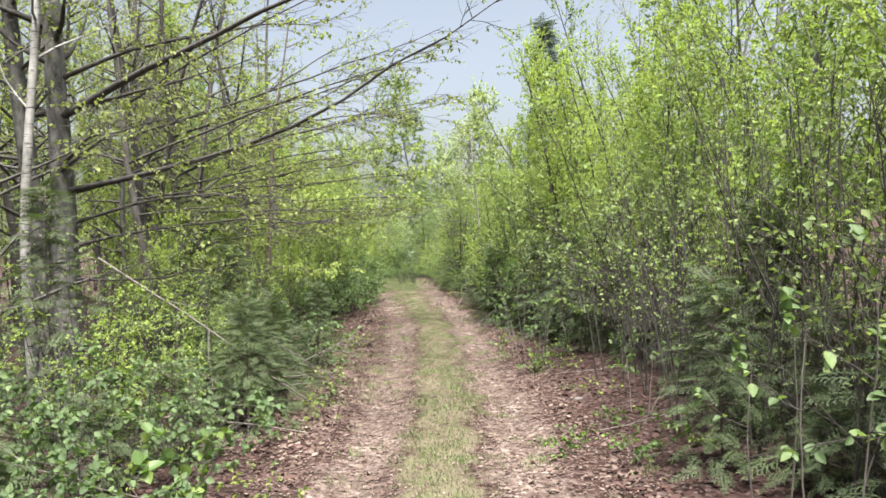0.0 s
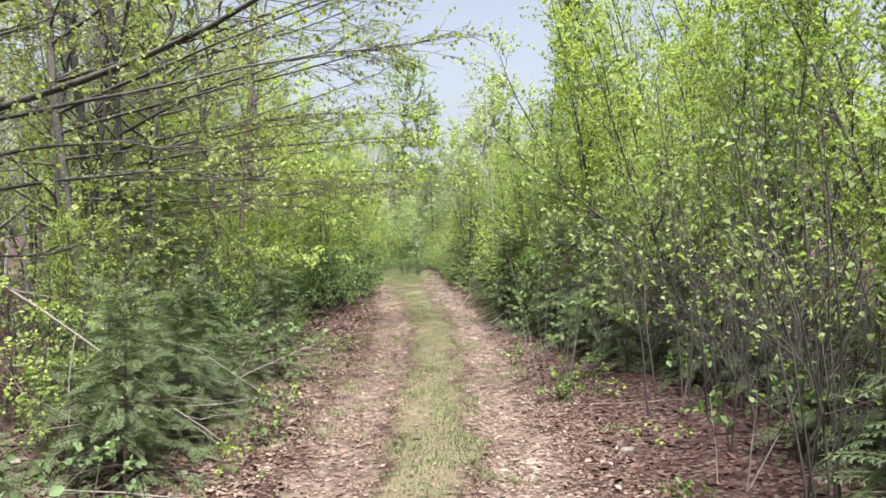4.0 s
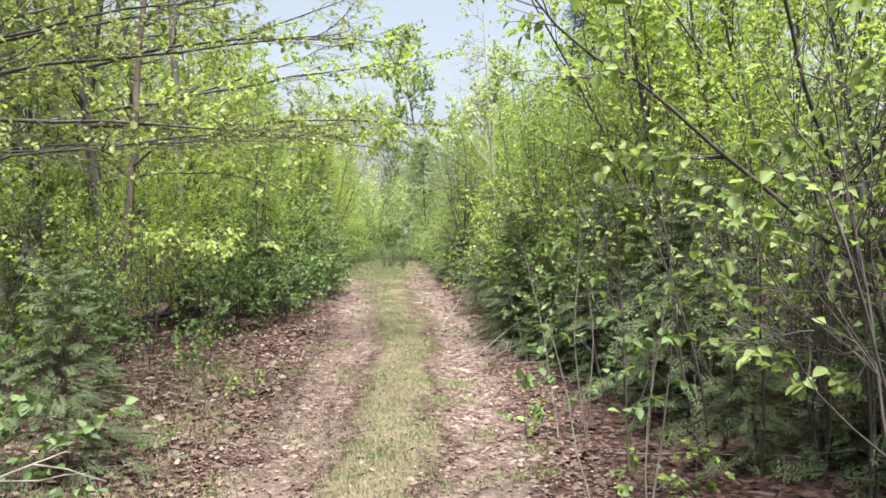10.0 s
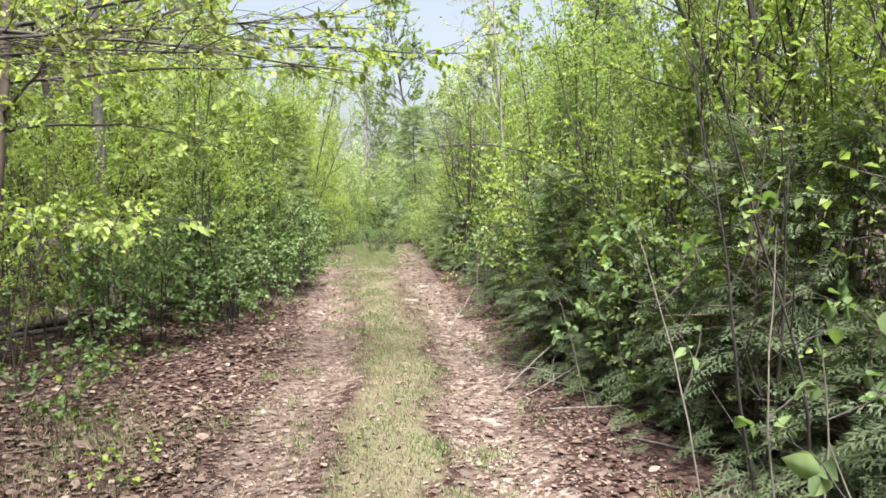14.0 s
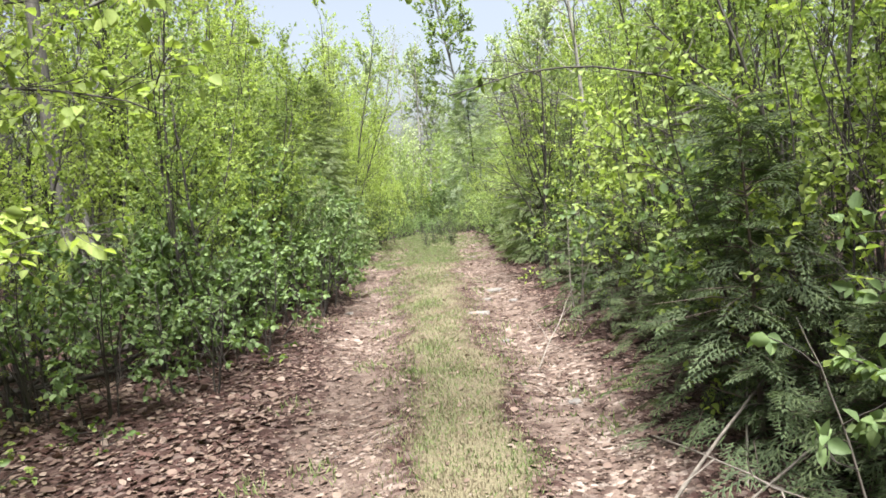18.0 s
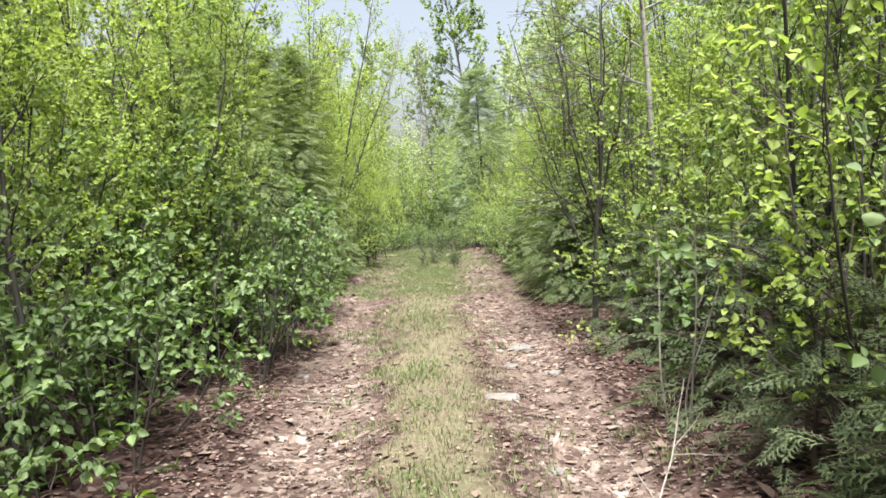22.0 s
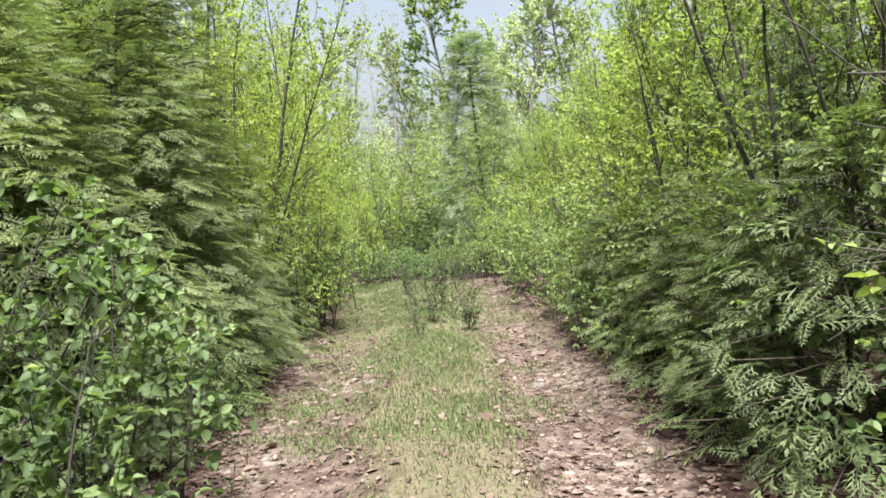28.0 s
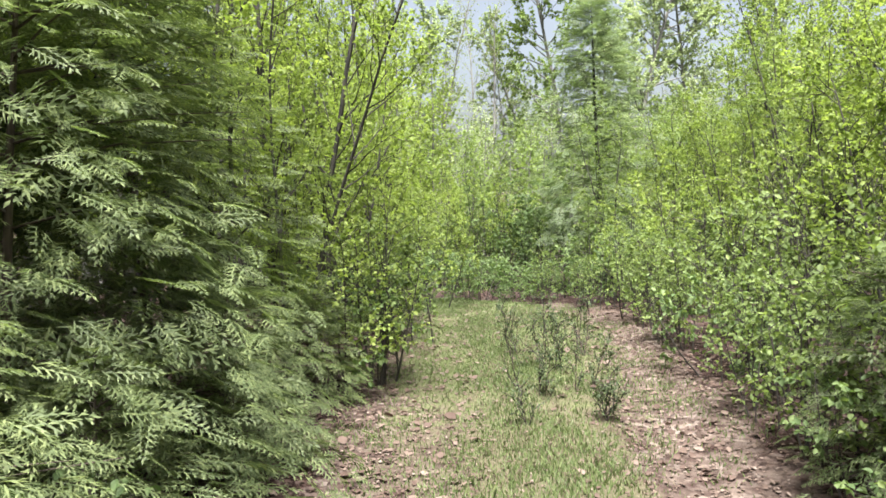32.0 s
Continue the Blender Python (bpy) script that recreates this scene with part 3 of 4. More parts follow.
def limb_tree(seed, name, label, x, y, height, radius, limbs, bark, leaf_mat, leaf=(0.055, 0.043), leafy=0.6, lean=(0.0, 0.0), group="trees that reach over the trail", side=0.75, crown=16, wiggle=0.035, sprigs=1.0):
    """A tree with chosen long limbs: each (height, end x, end y, end z, thickness) in world places; side branches and leaves on them."""
    r = np.random.default_rng(seed)
    root = plant(name, label, "tree", group)
    z0 = float(ground_z(x, y))
    root.matrix_basis = Matrix.Translation((x, y, z0))
    w = Wood()
    line = curve_line(r, (0, 0, -0.1), (lean[0], lean[1], 1), height, 14, 0.03, 0.1)
    rad = radius * (1 - 0.8 * np.linspace(0, 1, 15))
    rad[0] *= 1.4
    w.limb(line, rad, 9)
    part("trunk", w.mesh("trunk", bark), root)
    br, lv = Wood(), Leaves()

    def sprig(pts, count, length, fan):
        for _ in range(count):
            q = r.uniform(0.2, 1.0)
            p, t = along(pts, q)
            v = side_way(r, t, r.uniform(0.5, 1.0), 0.65)
            tw = curve_line(r, p, v, length * r.uniform(0.5, 1.3), 4, 0.13, 0.05)
            br.limb(tw, np.linspace(0.005, 0.0014, 5), 3)
            for _ in range(fan):
                pp, tt = along(tw, r.uniform(0.2, 1.0))
                t2 = curve_line(r, pp, side_way(r, tt, r.uniform(0.4, 0.9), 0.6), length * 0.45 * r.uniform(0.5, 1.2), 2, 0.15, 0.0)
                br.limb(t2, np.linspace(0.0028, 0.001, 3), 3)
                if r.uniform() < leafy:
                    k = int(r.integers(2, 6))
                    fr = r.uniform(0.3, 1.0, k)
                    pos = np.array([along(t2, f)[0] for f in fr])
                    dd = unit(t2[-1] - t2[0])[None, :] * 0.5 + r.normal(0, 0.6, (k, 3))
                    dd[:, 2] -= 0.55
                    sz = r.uniform(0.5, 1.2, k)
                    lv.add(pos, dd, np.array([0, 0, 1.0]) + r.normal(0, 0.5, (k, 3)), leaf[0] * sz, leaf[1] * sz)

    for h, ex, ey, ez, th, *sag in limbs:
        p, _ = along(line, min(0.98, h / height))
        e = np.array([ex - x, ey - y, ez - z0])
        k = 11
        f = np.linspace(0, 1, k)[:, None]
        bow = np.array([0, 0, 1.0]) * (np.sin(f * math.pi) * (sag[0] if sag else r.uniform(-0.12, 0.22)))
        pts = p + (e - p) * f + bow + np.cumsum(r.normal(0, wiggle, (k, 3)), 0) * np.linspace(0, 1, k)[:, None]
        lw = Wood()
        lw.limb(pts, np.linspace(th, 0.004, k), 6)
        part("limb", lw.mesh("limb", BARK_DARK if bark is BARK_LICHEN else bark), root)
        span = float(np.linalg.norm(e - p))
        sprig(pts, int((5 + 4.5 * span) * sprigs), side, 6)
    for i in range(crown):
        g = r.uniform(0.35, 0.98)
        p, t = along(line, g)
        pts = curve_line(r, p, side_way(r, t, r.uniform(0.7, 1.2), 0.3), r.uniform(1.0, 2.4) * (1.2 - g), 5, 0.1, 0.3)
        br.limb(pts, np.linspace(radius * 0.25, 0.003, 6), 4)
        sprig(pts, 6, 0.5, 4)
    tagged(part("twig_work", br.mesh("twig_work", BARK_DARK if bark is BARK_LICHEN else bark), root), kind="stuff")
    tagged(part("foliage", lv.mesh("foliage", leaf_mat, True), root), kind="stuff")
    return root


# ---- stock of plants ----
class Stock:
    """Variants of one kind of plant; the first use of a variant places it, later uses copy it."""

    def __init__(self, *protos):
        self.protos, self.used = list(protos), set()

    def put(self, which, x, y, turn, size=1.0, tilt=0.0, tilt_to=0.0):
        ob = self.protos[which % len(self.protos)]
        z = float(ground_z(x, y))
        m = Matrix.Translation((x, y, z)) @ Matrix.Rotation(radians(tilt), 4, (math.cos(radians(tilt_to)), math.sin(radians(tilt_to)), 0)) @ Matrix.Rotation(radians(turn), 4, "Z")
        if ob not in self.used:
            self.used.add(ob)
            ob.matrix_basis = m
            return ob
        return copy_thing(ob, m @ Matrix.Diagonal((size, size, size, 1)))


SAPLING_TEXT = ["slender grey sapling with small bright yellow-green spring leaves", "multi-stemmed young tree in fresh lime-green leaf",
                "thin dark-stemmed sapling with sparse new green leaves"]
saplings = Stock(*[broadleaf(100 + i, "sapling", SAPLING_TEXT[i % 3], "tree", "saplings along the trail", height=h, stems=st, radius=0.007 + 0.0038 * h,
                             lean=0.07, bare=0.2 if h > 4 else 0.08, limbs=lm, limb_len=0.25 + 0.14 * h, limb_angle=0.75, limb_lift=0.35, twigs=7, per_twig=pt,
                             leaf=lf, leaf_mat=mt, bark=BARK_DARK, spread=0.12, sides=4, twig_wood=0.3)
                  for i, (h, st, lm, mt, pt, lf) in enumerate([
                      (5.2, 2, 46, LEAF_LIME, 13, (0.040, 0.031)), (4.4, 3, 46, LEAF_LIME, 13, (0.038, 0.030)), (5.6, 1, 40, LEAF_SAP, 13, (0.040, 0.031)),
                      (3.4, 3, 42, LEAF_SAP, 15, (0.036, 0.027)), (4.8, 2, 44, LEAF_LIME, 13, (0.038, 0.030)), (2.8, 2, 40, LEAF_LIME, 15, (0.034, 0.026)),
                      (2.5, 3, 40, LEAF_LIME, 15, (0.034, 0.026))])])
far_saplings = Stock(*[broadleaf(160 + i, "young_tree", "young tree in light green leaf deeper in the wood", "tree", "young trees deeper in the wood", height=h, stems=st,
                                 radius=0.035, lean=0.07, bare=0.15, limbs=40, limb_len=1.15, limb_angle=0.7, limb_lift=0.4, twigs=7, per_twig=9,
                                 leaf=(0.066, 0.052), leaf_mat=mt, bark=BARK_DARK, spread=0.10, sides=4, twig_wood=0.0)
                       for i, (h, st, mt) in enumerate([(6.6, 2, LEAF_LIME), (7.4, 1, LEAF_SAP), (5.6, 2, LEAF_LIME), (6.0, 2, LEAF_HAZY)])])
shrubs = Stock(*[broadleaf(200 + i, "hazel_shrub", t, "shrub", "leafy shrubs at the trail's edge", height=h, stems=st, radius=0.012, lean=0.2, bare=0.12,
                           limbs=lm, limb_len=ll, limb_angle=0.85, limb_lift=0.2, twigs=4, per_twig=7, leaf=lf, leaf_mat=mt, bark=BARK_TWIG,
                           rich=True, spread=0.16 if h > 2 else 0.22, droop=0.35, twig_len=0.22, sides=4, flat=0.3)
                 for i, (h, st, lm, ll, lf, mt, t) in enumerate([
                     (1.6, 5, 38, 0.6, (0.060, 0.043), LEAF_HAZEL, "hazel shrub with broad soft green leaves on thin brown stems"),
                     (1.1, 5, 34, 0.5, (0.057, 0.041), LEAF_HAZEL, "low leafy hazel shrub with pale green leaf tops"),
                     (2.1, 4, 40, 0.7, (0.060, 0.044), LEAF_HAZEL, "tall arching shrub with toothed green leaves"),
                     (1.4, 6, 42, 0.5, (0.044, 0.030), LEAF_SAP, "dense fine-leaved green bush"),
                     (2.2, 4, 48, 0.65, (0.045, 0.034), LEAF_LIME, "young shrub with bright lime spring leaves")])])
big_leaf = Stock(*[broadleaf(240 + i, "hobblebush", "sparse shrub with large soft drooping leaves on bare stems", "shrub", "broad-leaved shrubs", height=h, stems=3, radius=0.008,
                             lean=0.2, bare=0.45, limbs=11, limb_len=0.4, limb_angle=0.9, limb_lift=0.1, twigs=2, per_twig=4, leaf=(0.066, 0.047), leaf_mat=LEAF_HAZEL,
                             bark=DEADWOOD, rich=True, spread=0.22, droop=0.6, twig_len=0.12, sides=5, flat=0.4) for i, h in enumerate([1.3, 0.9, 1.85])])
hemlocks = Stock(*[spray_conifer(300 + i, "hemlock_sapling", t, "young evergreens in the undergrowth", h, rc, int(fr * 1.7), 0.27, NEEDLE, BARK_BROWN, 0.7, 0.15, 0.03, 7, 0.02, 0.3)
                   for i, (h, rc, fr, t) in enumerate([(2.0, 0.85, 190, "young dark green hemlock with drooping feathery boughs"),
                                                       (1.2, 0.75, 105, "small hemlock with soft flat dark sprays"),
                                                       (2.8, 0.95, 190, "slim dark hemlock sapling standing among saplings")])])
cedars = Stock(*[spray_conifer(330 + i, "cedar_tree", "dense green cedar with layered fern-like sprays", "cedars beside the trail", h, rc, fr, sz, CEDAR_LEAF, BARK_BROWN, 0.4, 0.22, low=0.0, pairs=7, inner=0.62, fill=fl, facing=0.5)
                 for i, (h, rc, fr, sz, fl) in enumerate([(3.4, 1.3, 3400, 0.18, 1000), (3.0, 1.25, 3100, 0.175, 900), (1.3, 0.7, 620, 0.16, 120)])])
maples = Stock(*[broadleaf(400 + i, "maple_tree", "grey-barked forest maple with long bare boughs and tiny new leaves", "tree", "tall trees in the wood", height=h,
                           radius=r, lean=0.05, bare=b, limbs=28, limb_len=2.3, limb_angle=1.1, limb_lift=0.25, twigs=8, per_twig=6, leaf=(0.065, 0.05),
                           leaf_mat=LEAF_MAPLE, bark=BARK_GREY, flat=0.45, twig_len=0.55, sides=8, leaf_from=0.1, twig_wood=0.5)
                 for i, (h, r, b) in enumerate([(9.5, 0.10, 0.2), (8.0, 0.075, 0.14), (10.5, 0.12, 0.3)])])
# far poplars: haze is put into the pale leaf and bark colours
poplars = Stock(*[broadleaf(450 + i, "poplar_tree", "tall airy poplar with grey-green young leaves, paled for haze", "tree", "tall poplars behind the bend", height=h, radius=0.13,
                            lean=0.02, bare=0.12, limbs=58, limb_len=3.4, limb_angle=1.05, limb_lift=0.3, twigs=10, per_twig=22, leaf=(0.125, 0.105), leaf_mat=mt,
                            bark=BARK_HAZY, twig_len=0.7, sides=6, twig_wood=0.2)
                  for i, (h, mt) in enumerate([(13.0, LEAF_HAZY), (11.0, LEAF_HAZY), (14.0, LEAF_SAP)])])
bare_trees = Stock(*[broadleaf(470 + i, "bare_tree", "thin grey tree still nearly leafless, with fine upright twigs, bark paled for haze", "tree", "tall trees in the wood", height=h, radius=0.07,
                               lean=0.04, bare=0.2, limbs=34, limb_len=1.8, limb_angle=0.65, limb_lift=0.45, twigs=6, per_twig=4, leaf=(0.07, 0.05),
                               leaf_mat=LEAF_MAPLE, bark=BARK_HAZY, twig_len=0.7, sides=6, twig_wood=0.35)
                     for i, h in enumerate([8.5, 10.5])])
dark_trees = Stock(*[broadleaf(480 + i, "maple_tree", t, "tree", "tall trees in the wood", height=h, radius=r, lean=0.05, bare=0.3, limbs=26, limb_len=1.9,
                               limb_angle=0.9, limb_lift=0.3, twigs=8, per_twig=5, leaf=(0.05, 0.04), leaf_mat=LEAF_MAPLE, bark=BARK_DARK, flat=0.4, twig_len=0.6,
                               sides=8, taper=0.6, twig_wood=0.6)
                     for i, (h, r, t) in enumerate([(9.5, 0.085, "straight dark-barked maple with fine bare twigs"), (8.5, 0.06, "slim dark maple trunk in the open wood"),
                                                    (10.5, 0.10, "tall dark maple with mossy bark")])])
spruces = Stock(spray_conifer(356, "spruce_tree", "tall dark spruce rising behind the saplings", "", 10.8, 2.0, 1300, 0.6, NEEDLE, BARK_DARK, 0.7, 0.3, 0.15, 6, 0.13, 0.3))
maple_bushes = Stock(*[broadleaf(260 + i, "maple_bush", "low maple bush with broad pale green leaves", "shrub", "maple bushes at the trail's edge", height=h, stems=6, radius=0.007, lean=0.25,
                                 bare=0.2, limbs=30, limb_len=0.42, limb_angle=0.9, limb_lift=0.15, twigs=3, per_twig=6, leaf=(0.052, 0.044), leaf_mat=LEAF_FRESH, bark=BARK_TWIG,
                                 rich=True, spread=0.28, droop=0.35, twig_len=0.16, sides=4, flat=0.5) for i, h in enumerate([1.15, 0.8])])
tamaracks = Stock(spray_conifer(350, "tamarack", "soft blue-green tamarack with a dark straight trunk", "", 4.9, 1.5, 1500, 0.34, LARCH, BARK_DARK, 0.45, 0.12, 0.16, 6, 0.07, 0.2))
thickets = Stock(*[broadleaf(500 + i, "thicket_bush", "tangle of thin bare dark stems with few leaves", "shrub", "bare thickets", height=h, stems=st, radius=0.006 + 0.002 * h,
                             lean=0.2, bare=0.15, limbs=lm, limb_len=0.7, limb_angle=0.6, limb_lift=0.5, twigs=4, per_twig=2, leaf=(0.05, 0.038),
                             leaf_mat=LEAF_SAP, bark=BARK_TWIG, spread=0.16, twig_len=0.35, sides=4, leaf_from=0.35, twig_wood=0.8)
                   for i, (h, st, lm) in enumerate([(1.5, 7, 42), (2.3, 7, 46), (3.4, 6, 48)])])
seedlings = Stock(*[broadleaf(520 + i, "seedling", t, "plant", "seedlings on the verge", height=h, stems=3, radius=0.004, lean=0.3, bare=0.2,
                              limbs=9, limb_len=0.2, limb_angle=0.9, limb_lift=0.1, twigs=2, per_twig=4, leaf=lf, leaf_mat=mt, bark=BARK_TWIG,
                              rich=True, spread=0.35, twig_len=0.1, sides=3, flat=0.5)
                    for i, (h, lf, mt, t) in enumerate([(0.42, (0.05, 0.036), HERB, "small green seedling in the leaf litter"),
                                                        (0.34, (0.045, 0.035), LEAF_LIME, "small yellow-green maple seedling"),
                                                        (0.2, (0.04, 0.03), HERB, "low green woodland herb"), (0.8, (0.09, 0.075), HERB, "knee-high maple seedling with broad fresh leaves")])])

rng = np.random.default_rng(7)


def row(stock, picks, side, off, spacing, y0, y1, sizes=(0.85, 1.15), wobble=0.35, tilt_in=0.0, skip=0.0):
    """Plants along one side of the trail, off metres outside its edge."""
    y = y0
    while y < y1:
        yy = y + rng.uniform(-0.4, 0.4) * spacing
        edge = float(at(EDGE_R if side > 0 else EDGE_L, yy))
        x = float(at(TRAIL, min(yy, 33.5))) + side * (edge + off + rng.uniform(-wobble, wobble))
        if rng.uniform() >= skip:
            stock.put(int(rng.choice(picks)), x, yy, rng.uniform(0, 360), rng.uniform(*sizes), tilt_in * rng.uniform(0.3, 1.2), -90.0 if side > 0 else 90.0)
        y += spacing


# the right side: shrubs and hemlocks at the foot of a rising wall of saplings
row(saplings, [3, 5, 6, 3], 1, 1.3, 1.1, -2, 17, (0.95, 1.2))
row(saplings, [3, 5, 6], 1, 1.2, 0.95, 16, 25, (0.85, 1.05))
row(saplings, [3, 5, 6], 1, 1.0, 0.95, 25, 29, (0.85, 1.05), tilt_in=2)
row(saplings, [3, 5, 6], 1, 1.9, 0.95, 29, 42, (0.8, 1.0), wobble=0.25)
row(saplings, [0, 1, 4, 4], 1, 2.0, 1.0, -2, 19, (1.05, 1.3), tilt_in=4)
row(saplings, [1, 3, 3], 1, 1.6, 1.0, 19, 29, (0.85, 1.05))
row(saplings, [1, 3, 3], 1, 2.9, 1.0, 29, 43, (0.85, 1.05))
row(saplings, [0, 1, 2, 4], 1, 3.1, 0.95, -2, 19, (1.1, 1.4))
row(far_saplings, [0, 1, 2], 1, 2.9, 1.15, 19, 30, (0.62, 0.8))
row(far_saplings, [0, 2, 2], 1, 3.8, 1.3, 30, 42, (0.55, 0.7))
row(far_saplings, [0, 1, 2], 1, 4.5, 1.2, 0, 22, (1.0, 1.25))
row(far_saplings, [0, 1, 2], 1, 4.4, 1.6, 20, 30, (0.75, 0.95))
row(far_saplings, [0, 1, 2], 1, 5.2, 1.8, 30, 44, (0.7, 0.85))
row(far_saplings, [0, 1, 2], 1, 6.6, 2.3, 2, 30, (0.9, 1.1))
row(far_saplings, [0, 1, 2], 1, 7.2, 2.4, 30, 48, (0.85, 1.0))
row(bare_trees, [0, 1], 1, 7.5, 3.6, 3, 40, wobble=1.4)
row(thickets, [0, 1, 1], 1, 0.55, 0.75, 0, 15)
row(thickets, [1, 2], 1, 1.2, 1.1, 0, 16)
row(thickets, [0, 1], 1, 1.5, 1.8, 16, 34)
row(hemlocks, [0, 1, 1], 1, 0.6, 1.1, 3.2, 8)
row(hemlocks, [1, 1, 0], 1, 0.9, 1.0, 8, 15.2, (0.7, 0.95), wobble=0.25)
row(hemlocks, [1], 1, 0.62, 0.85, 15.2, 24.5, (0.75, 1.0), wobble=0.2)
row(hemlocks, [0, 1], 1, 2.0, 2.2, 1, 14)
row(hemlocks, [0, 1], 1, 1.7, 2.4, 24, 34)
row(shrubs, [1, 3], 1, 0.9, 1.3, 12.5, 17, wobble=0.25, skip=0.3)
row(shrubs, [0, 1, 4], 1, 0.85, 1.1, 17, 24.5, wobble=0.2, skip=0.45)
row(shrubs, [0, 1, 3], 1, 0.7, 0.9, 24.5, 27, (0.8, 1.0), wobble=0.2, skip=0.4)
row(shrubs, [4, 4, 0], 1, 0.95, 0.95, 15.8, 24, (0.9, 1.12), wobble=0.25)
row(shrubs, [3, 3, 1], 1, 0.32, 0.5, 27.5, 35.4, (0.5, 0.72), wobble=0.1)
row(shrubs, [3, 4, 3], 1, 0.8, 0.7, 27, 35.5, (0.7, 1.0), wobble=0.15)
# the left side: open maple wood first, then the same wall
row(maples, [0, 1, 2], -1, 4.0, 3.0, 3, 24, wobble=0.9)
row(maples, [0, 1, 2], -1, 6.2, 2.2, 3, 34, wobble=1.2)
row(maples, [0, 1, 2], -1, 8.8, 2.2, 5, 38, wobble=1.2)
row(bare_trees, [0, 1], -1, 8.0, 2.4, 4, 40, wobble=1.6)
row(bare_trees, [0, 1], -1, 12.0, 1.8, 4, 46, wobble=1.8)
row(far_saplings, [0, 1, 2, 3], -1, 8.0, 1.7, 12, 40, (0.8, 1.1), wobble=1.5)
row(far_saplings, [0, 1, 2, 3], -1, 11.0, 1.8, 8, 46, (0.9, 1.2), wobble=1.5)
row(far_saplings, [1, 3], -1, 16.0, 1.8, 8, 52, (1.0, 1.4), wobble=1.5)
row(thickets, [0, 1], -1, 1.8, 1.3, 5, 20, wobble=0.5)
row(thickets, [0, 1, 2], -1, 3.2, 1.8, 5, 14, wobble=0.8)
row(hemlocks, [1, 1, 0], -1, 0.65, 1.1, 5.0, 12.5, (0.6, 0.85), wobble=0.3)
row(shrubs, [4, 0, 3], -1, 0.9, 1.2, 5.6, 13, (0.6, 0.8), wobble=0.3)
row(hemlocks, [0, 1, 2], -1, 2.2, 2.0, 5, 19, wobble=0.6)
row(shrubs, [4, 4, 3], -1, 1.4, 1.3, 6.5, 14, wobble=0.4, skip=0.35)
row(saplings, [3, 5, 6, 6], -1, 3.0, 1.7, 12.5, 20, wobble=1.0)
row(saplings, [3, 5, 6], -1, 0.85, 0.95, 20, 24, (0.9, 1.1), tilt_in=4)
row(saplings, [5, 6, 5], -1, 0.6, 0.9, 30.6, 34.8, tilt_in=4)
row(saplings, [4, 1, 0], -1, 1.05, 0.75, 29.4, 35.2, (0.85, 1.0), wobble=0.25)
row(saplings, [5, 3, 6], -1, 1.7, 1.0, 19, 25)
row(saplings, [4, 1, 5], -1, 1.7, 0.9, 30.2, 35.2, (0.75, 0.95))
row(saplings, [0, 1, 4], -1, 3.3, 1.2, 16.5, 35, (0.8, 1.0))
row(far_saplings, [0, 2], -1, 5.2, 1.6, 18, 36, (0.75, 0.95))
row(shrubs, [0, 1, 1, 0], -1, 0.55, 0.5, 19.4, 24.6, (0.75, 0.98), wobble=0.2)
row(saplings, [5, 6, 1], -1, 2.1, 1.2, 16.5, 20, (0.85, 1.05))
row(shrubs, [4, 0, 4], -1, 1.5, 1.1, 15.5, 20, (0.8, 1.0))
row(shrubs, [1, 3, 3, 4], -1, 0.35, 0.75, 29.8, 34.8, (0.7, 1.0), wobble=0.15)
row(hemlocks, [1, 0], -1, 1.9, 1.6, 21, 25)
row(shrubs, [0, 2, 0], -1, 1.15, 0.75, 19.2, 24.6, (0.85, 1.05), wobble=0.25)
row(saplings, [0, 1, 4], -1, 2.4, 0.9, 27.5, 37, (0.9, 1.08))
row(far_saplings, [1, 0, 1], -1, 4.0, 1.3, 19, 37, (0.85, 1.1), wobble=0.8)
row(bare_trees, [0, 1], -1, 5.5, 1.5, 19, 42, (0.85, 1.1), wobble=1.0)
row(far_saplings, [1, 3], -1, 7.0, 1.5, 22, 48, (1.0, 1.25), wobble=1.0)

# cedars near the end of the walk
for i, (k, x, y, s) in enumerate([(0, -3.65, 27.3, 1.0), (1, -3.75, 28.7, 1.0), (1, -3.6, 26.1, 0.95), (0, -4.8, 28.1, 1.05), (1, -4.7, 26.7, 1.1), (1, -4.6, 25.2, 0.95),
                                  (2, 0.45, 26.6, 1.0), (2, 0.6, 25.3, 1.15), (2, 0.1, 28.2, 0.8), (2, 0.3, 25.9, 0.75), (2, 0.25, 27.3, 0.8),
                                  (2, -2.85, 25.9, 0.5), (2, -3.1, 29.6, 0.6), (2, -3.0, 27.0, 0.7), (2, -3.05, 28.2, 0.7)]):
    cedars.put(k, x, y, 70 * i, s)
for x, y, k, s in [(-2.65, 25.3, 1, 0.9), (-2.75, 24.6, 0, 0.85), (-3.0, 30.1, 1, 0.8), (-2.85, 26.5, 1, 0.6)]:
    shrubs.put(k, x, y, 80 * y, s)

# dark trunks standing in the open wood
for i, (x, y, s) in enumerate([(-5.0, 15.9, 0.7), (-5.6, 14.9, 0.8), (-7.8, 15.8, 1.15), (-6.9, 12.6, 1.0), (-8.6, 13.4, 1.1),
                               (-7.4, 19.5, 1.0), (-9.4, 17.0, 1.15), (-5.9, 20.6, 0.9), (-8.2, 22.0, 1.0), (-10.4, 20.5, 1.1), (-6.0, 11.6, 0.85)]):
    dark_trees.put(i, x, y, 55 * i, s)

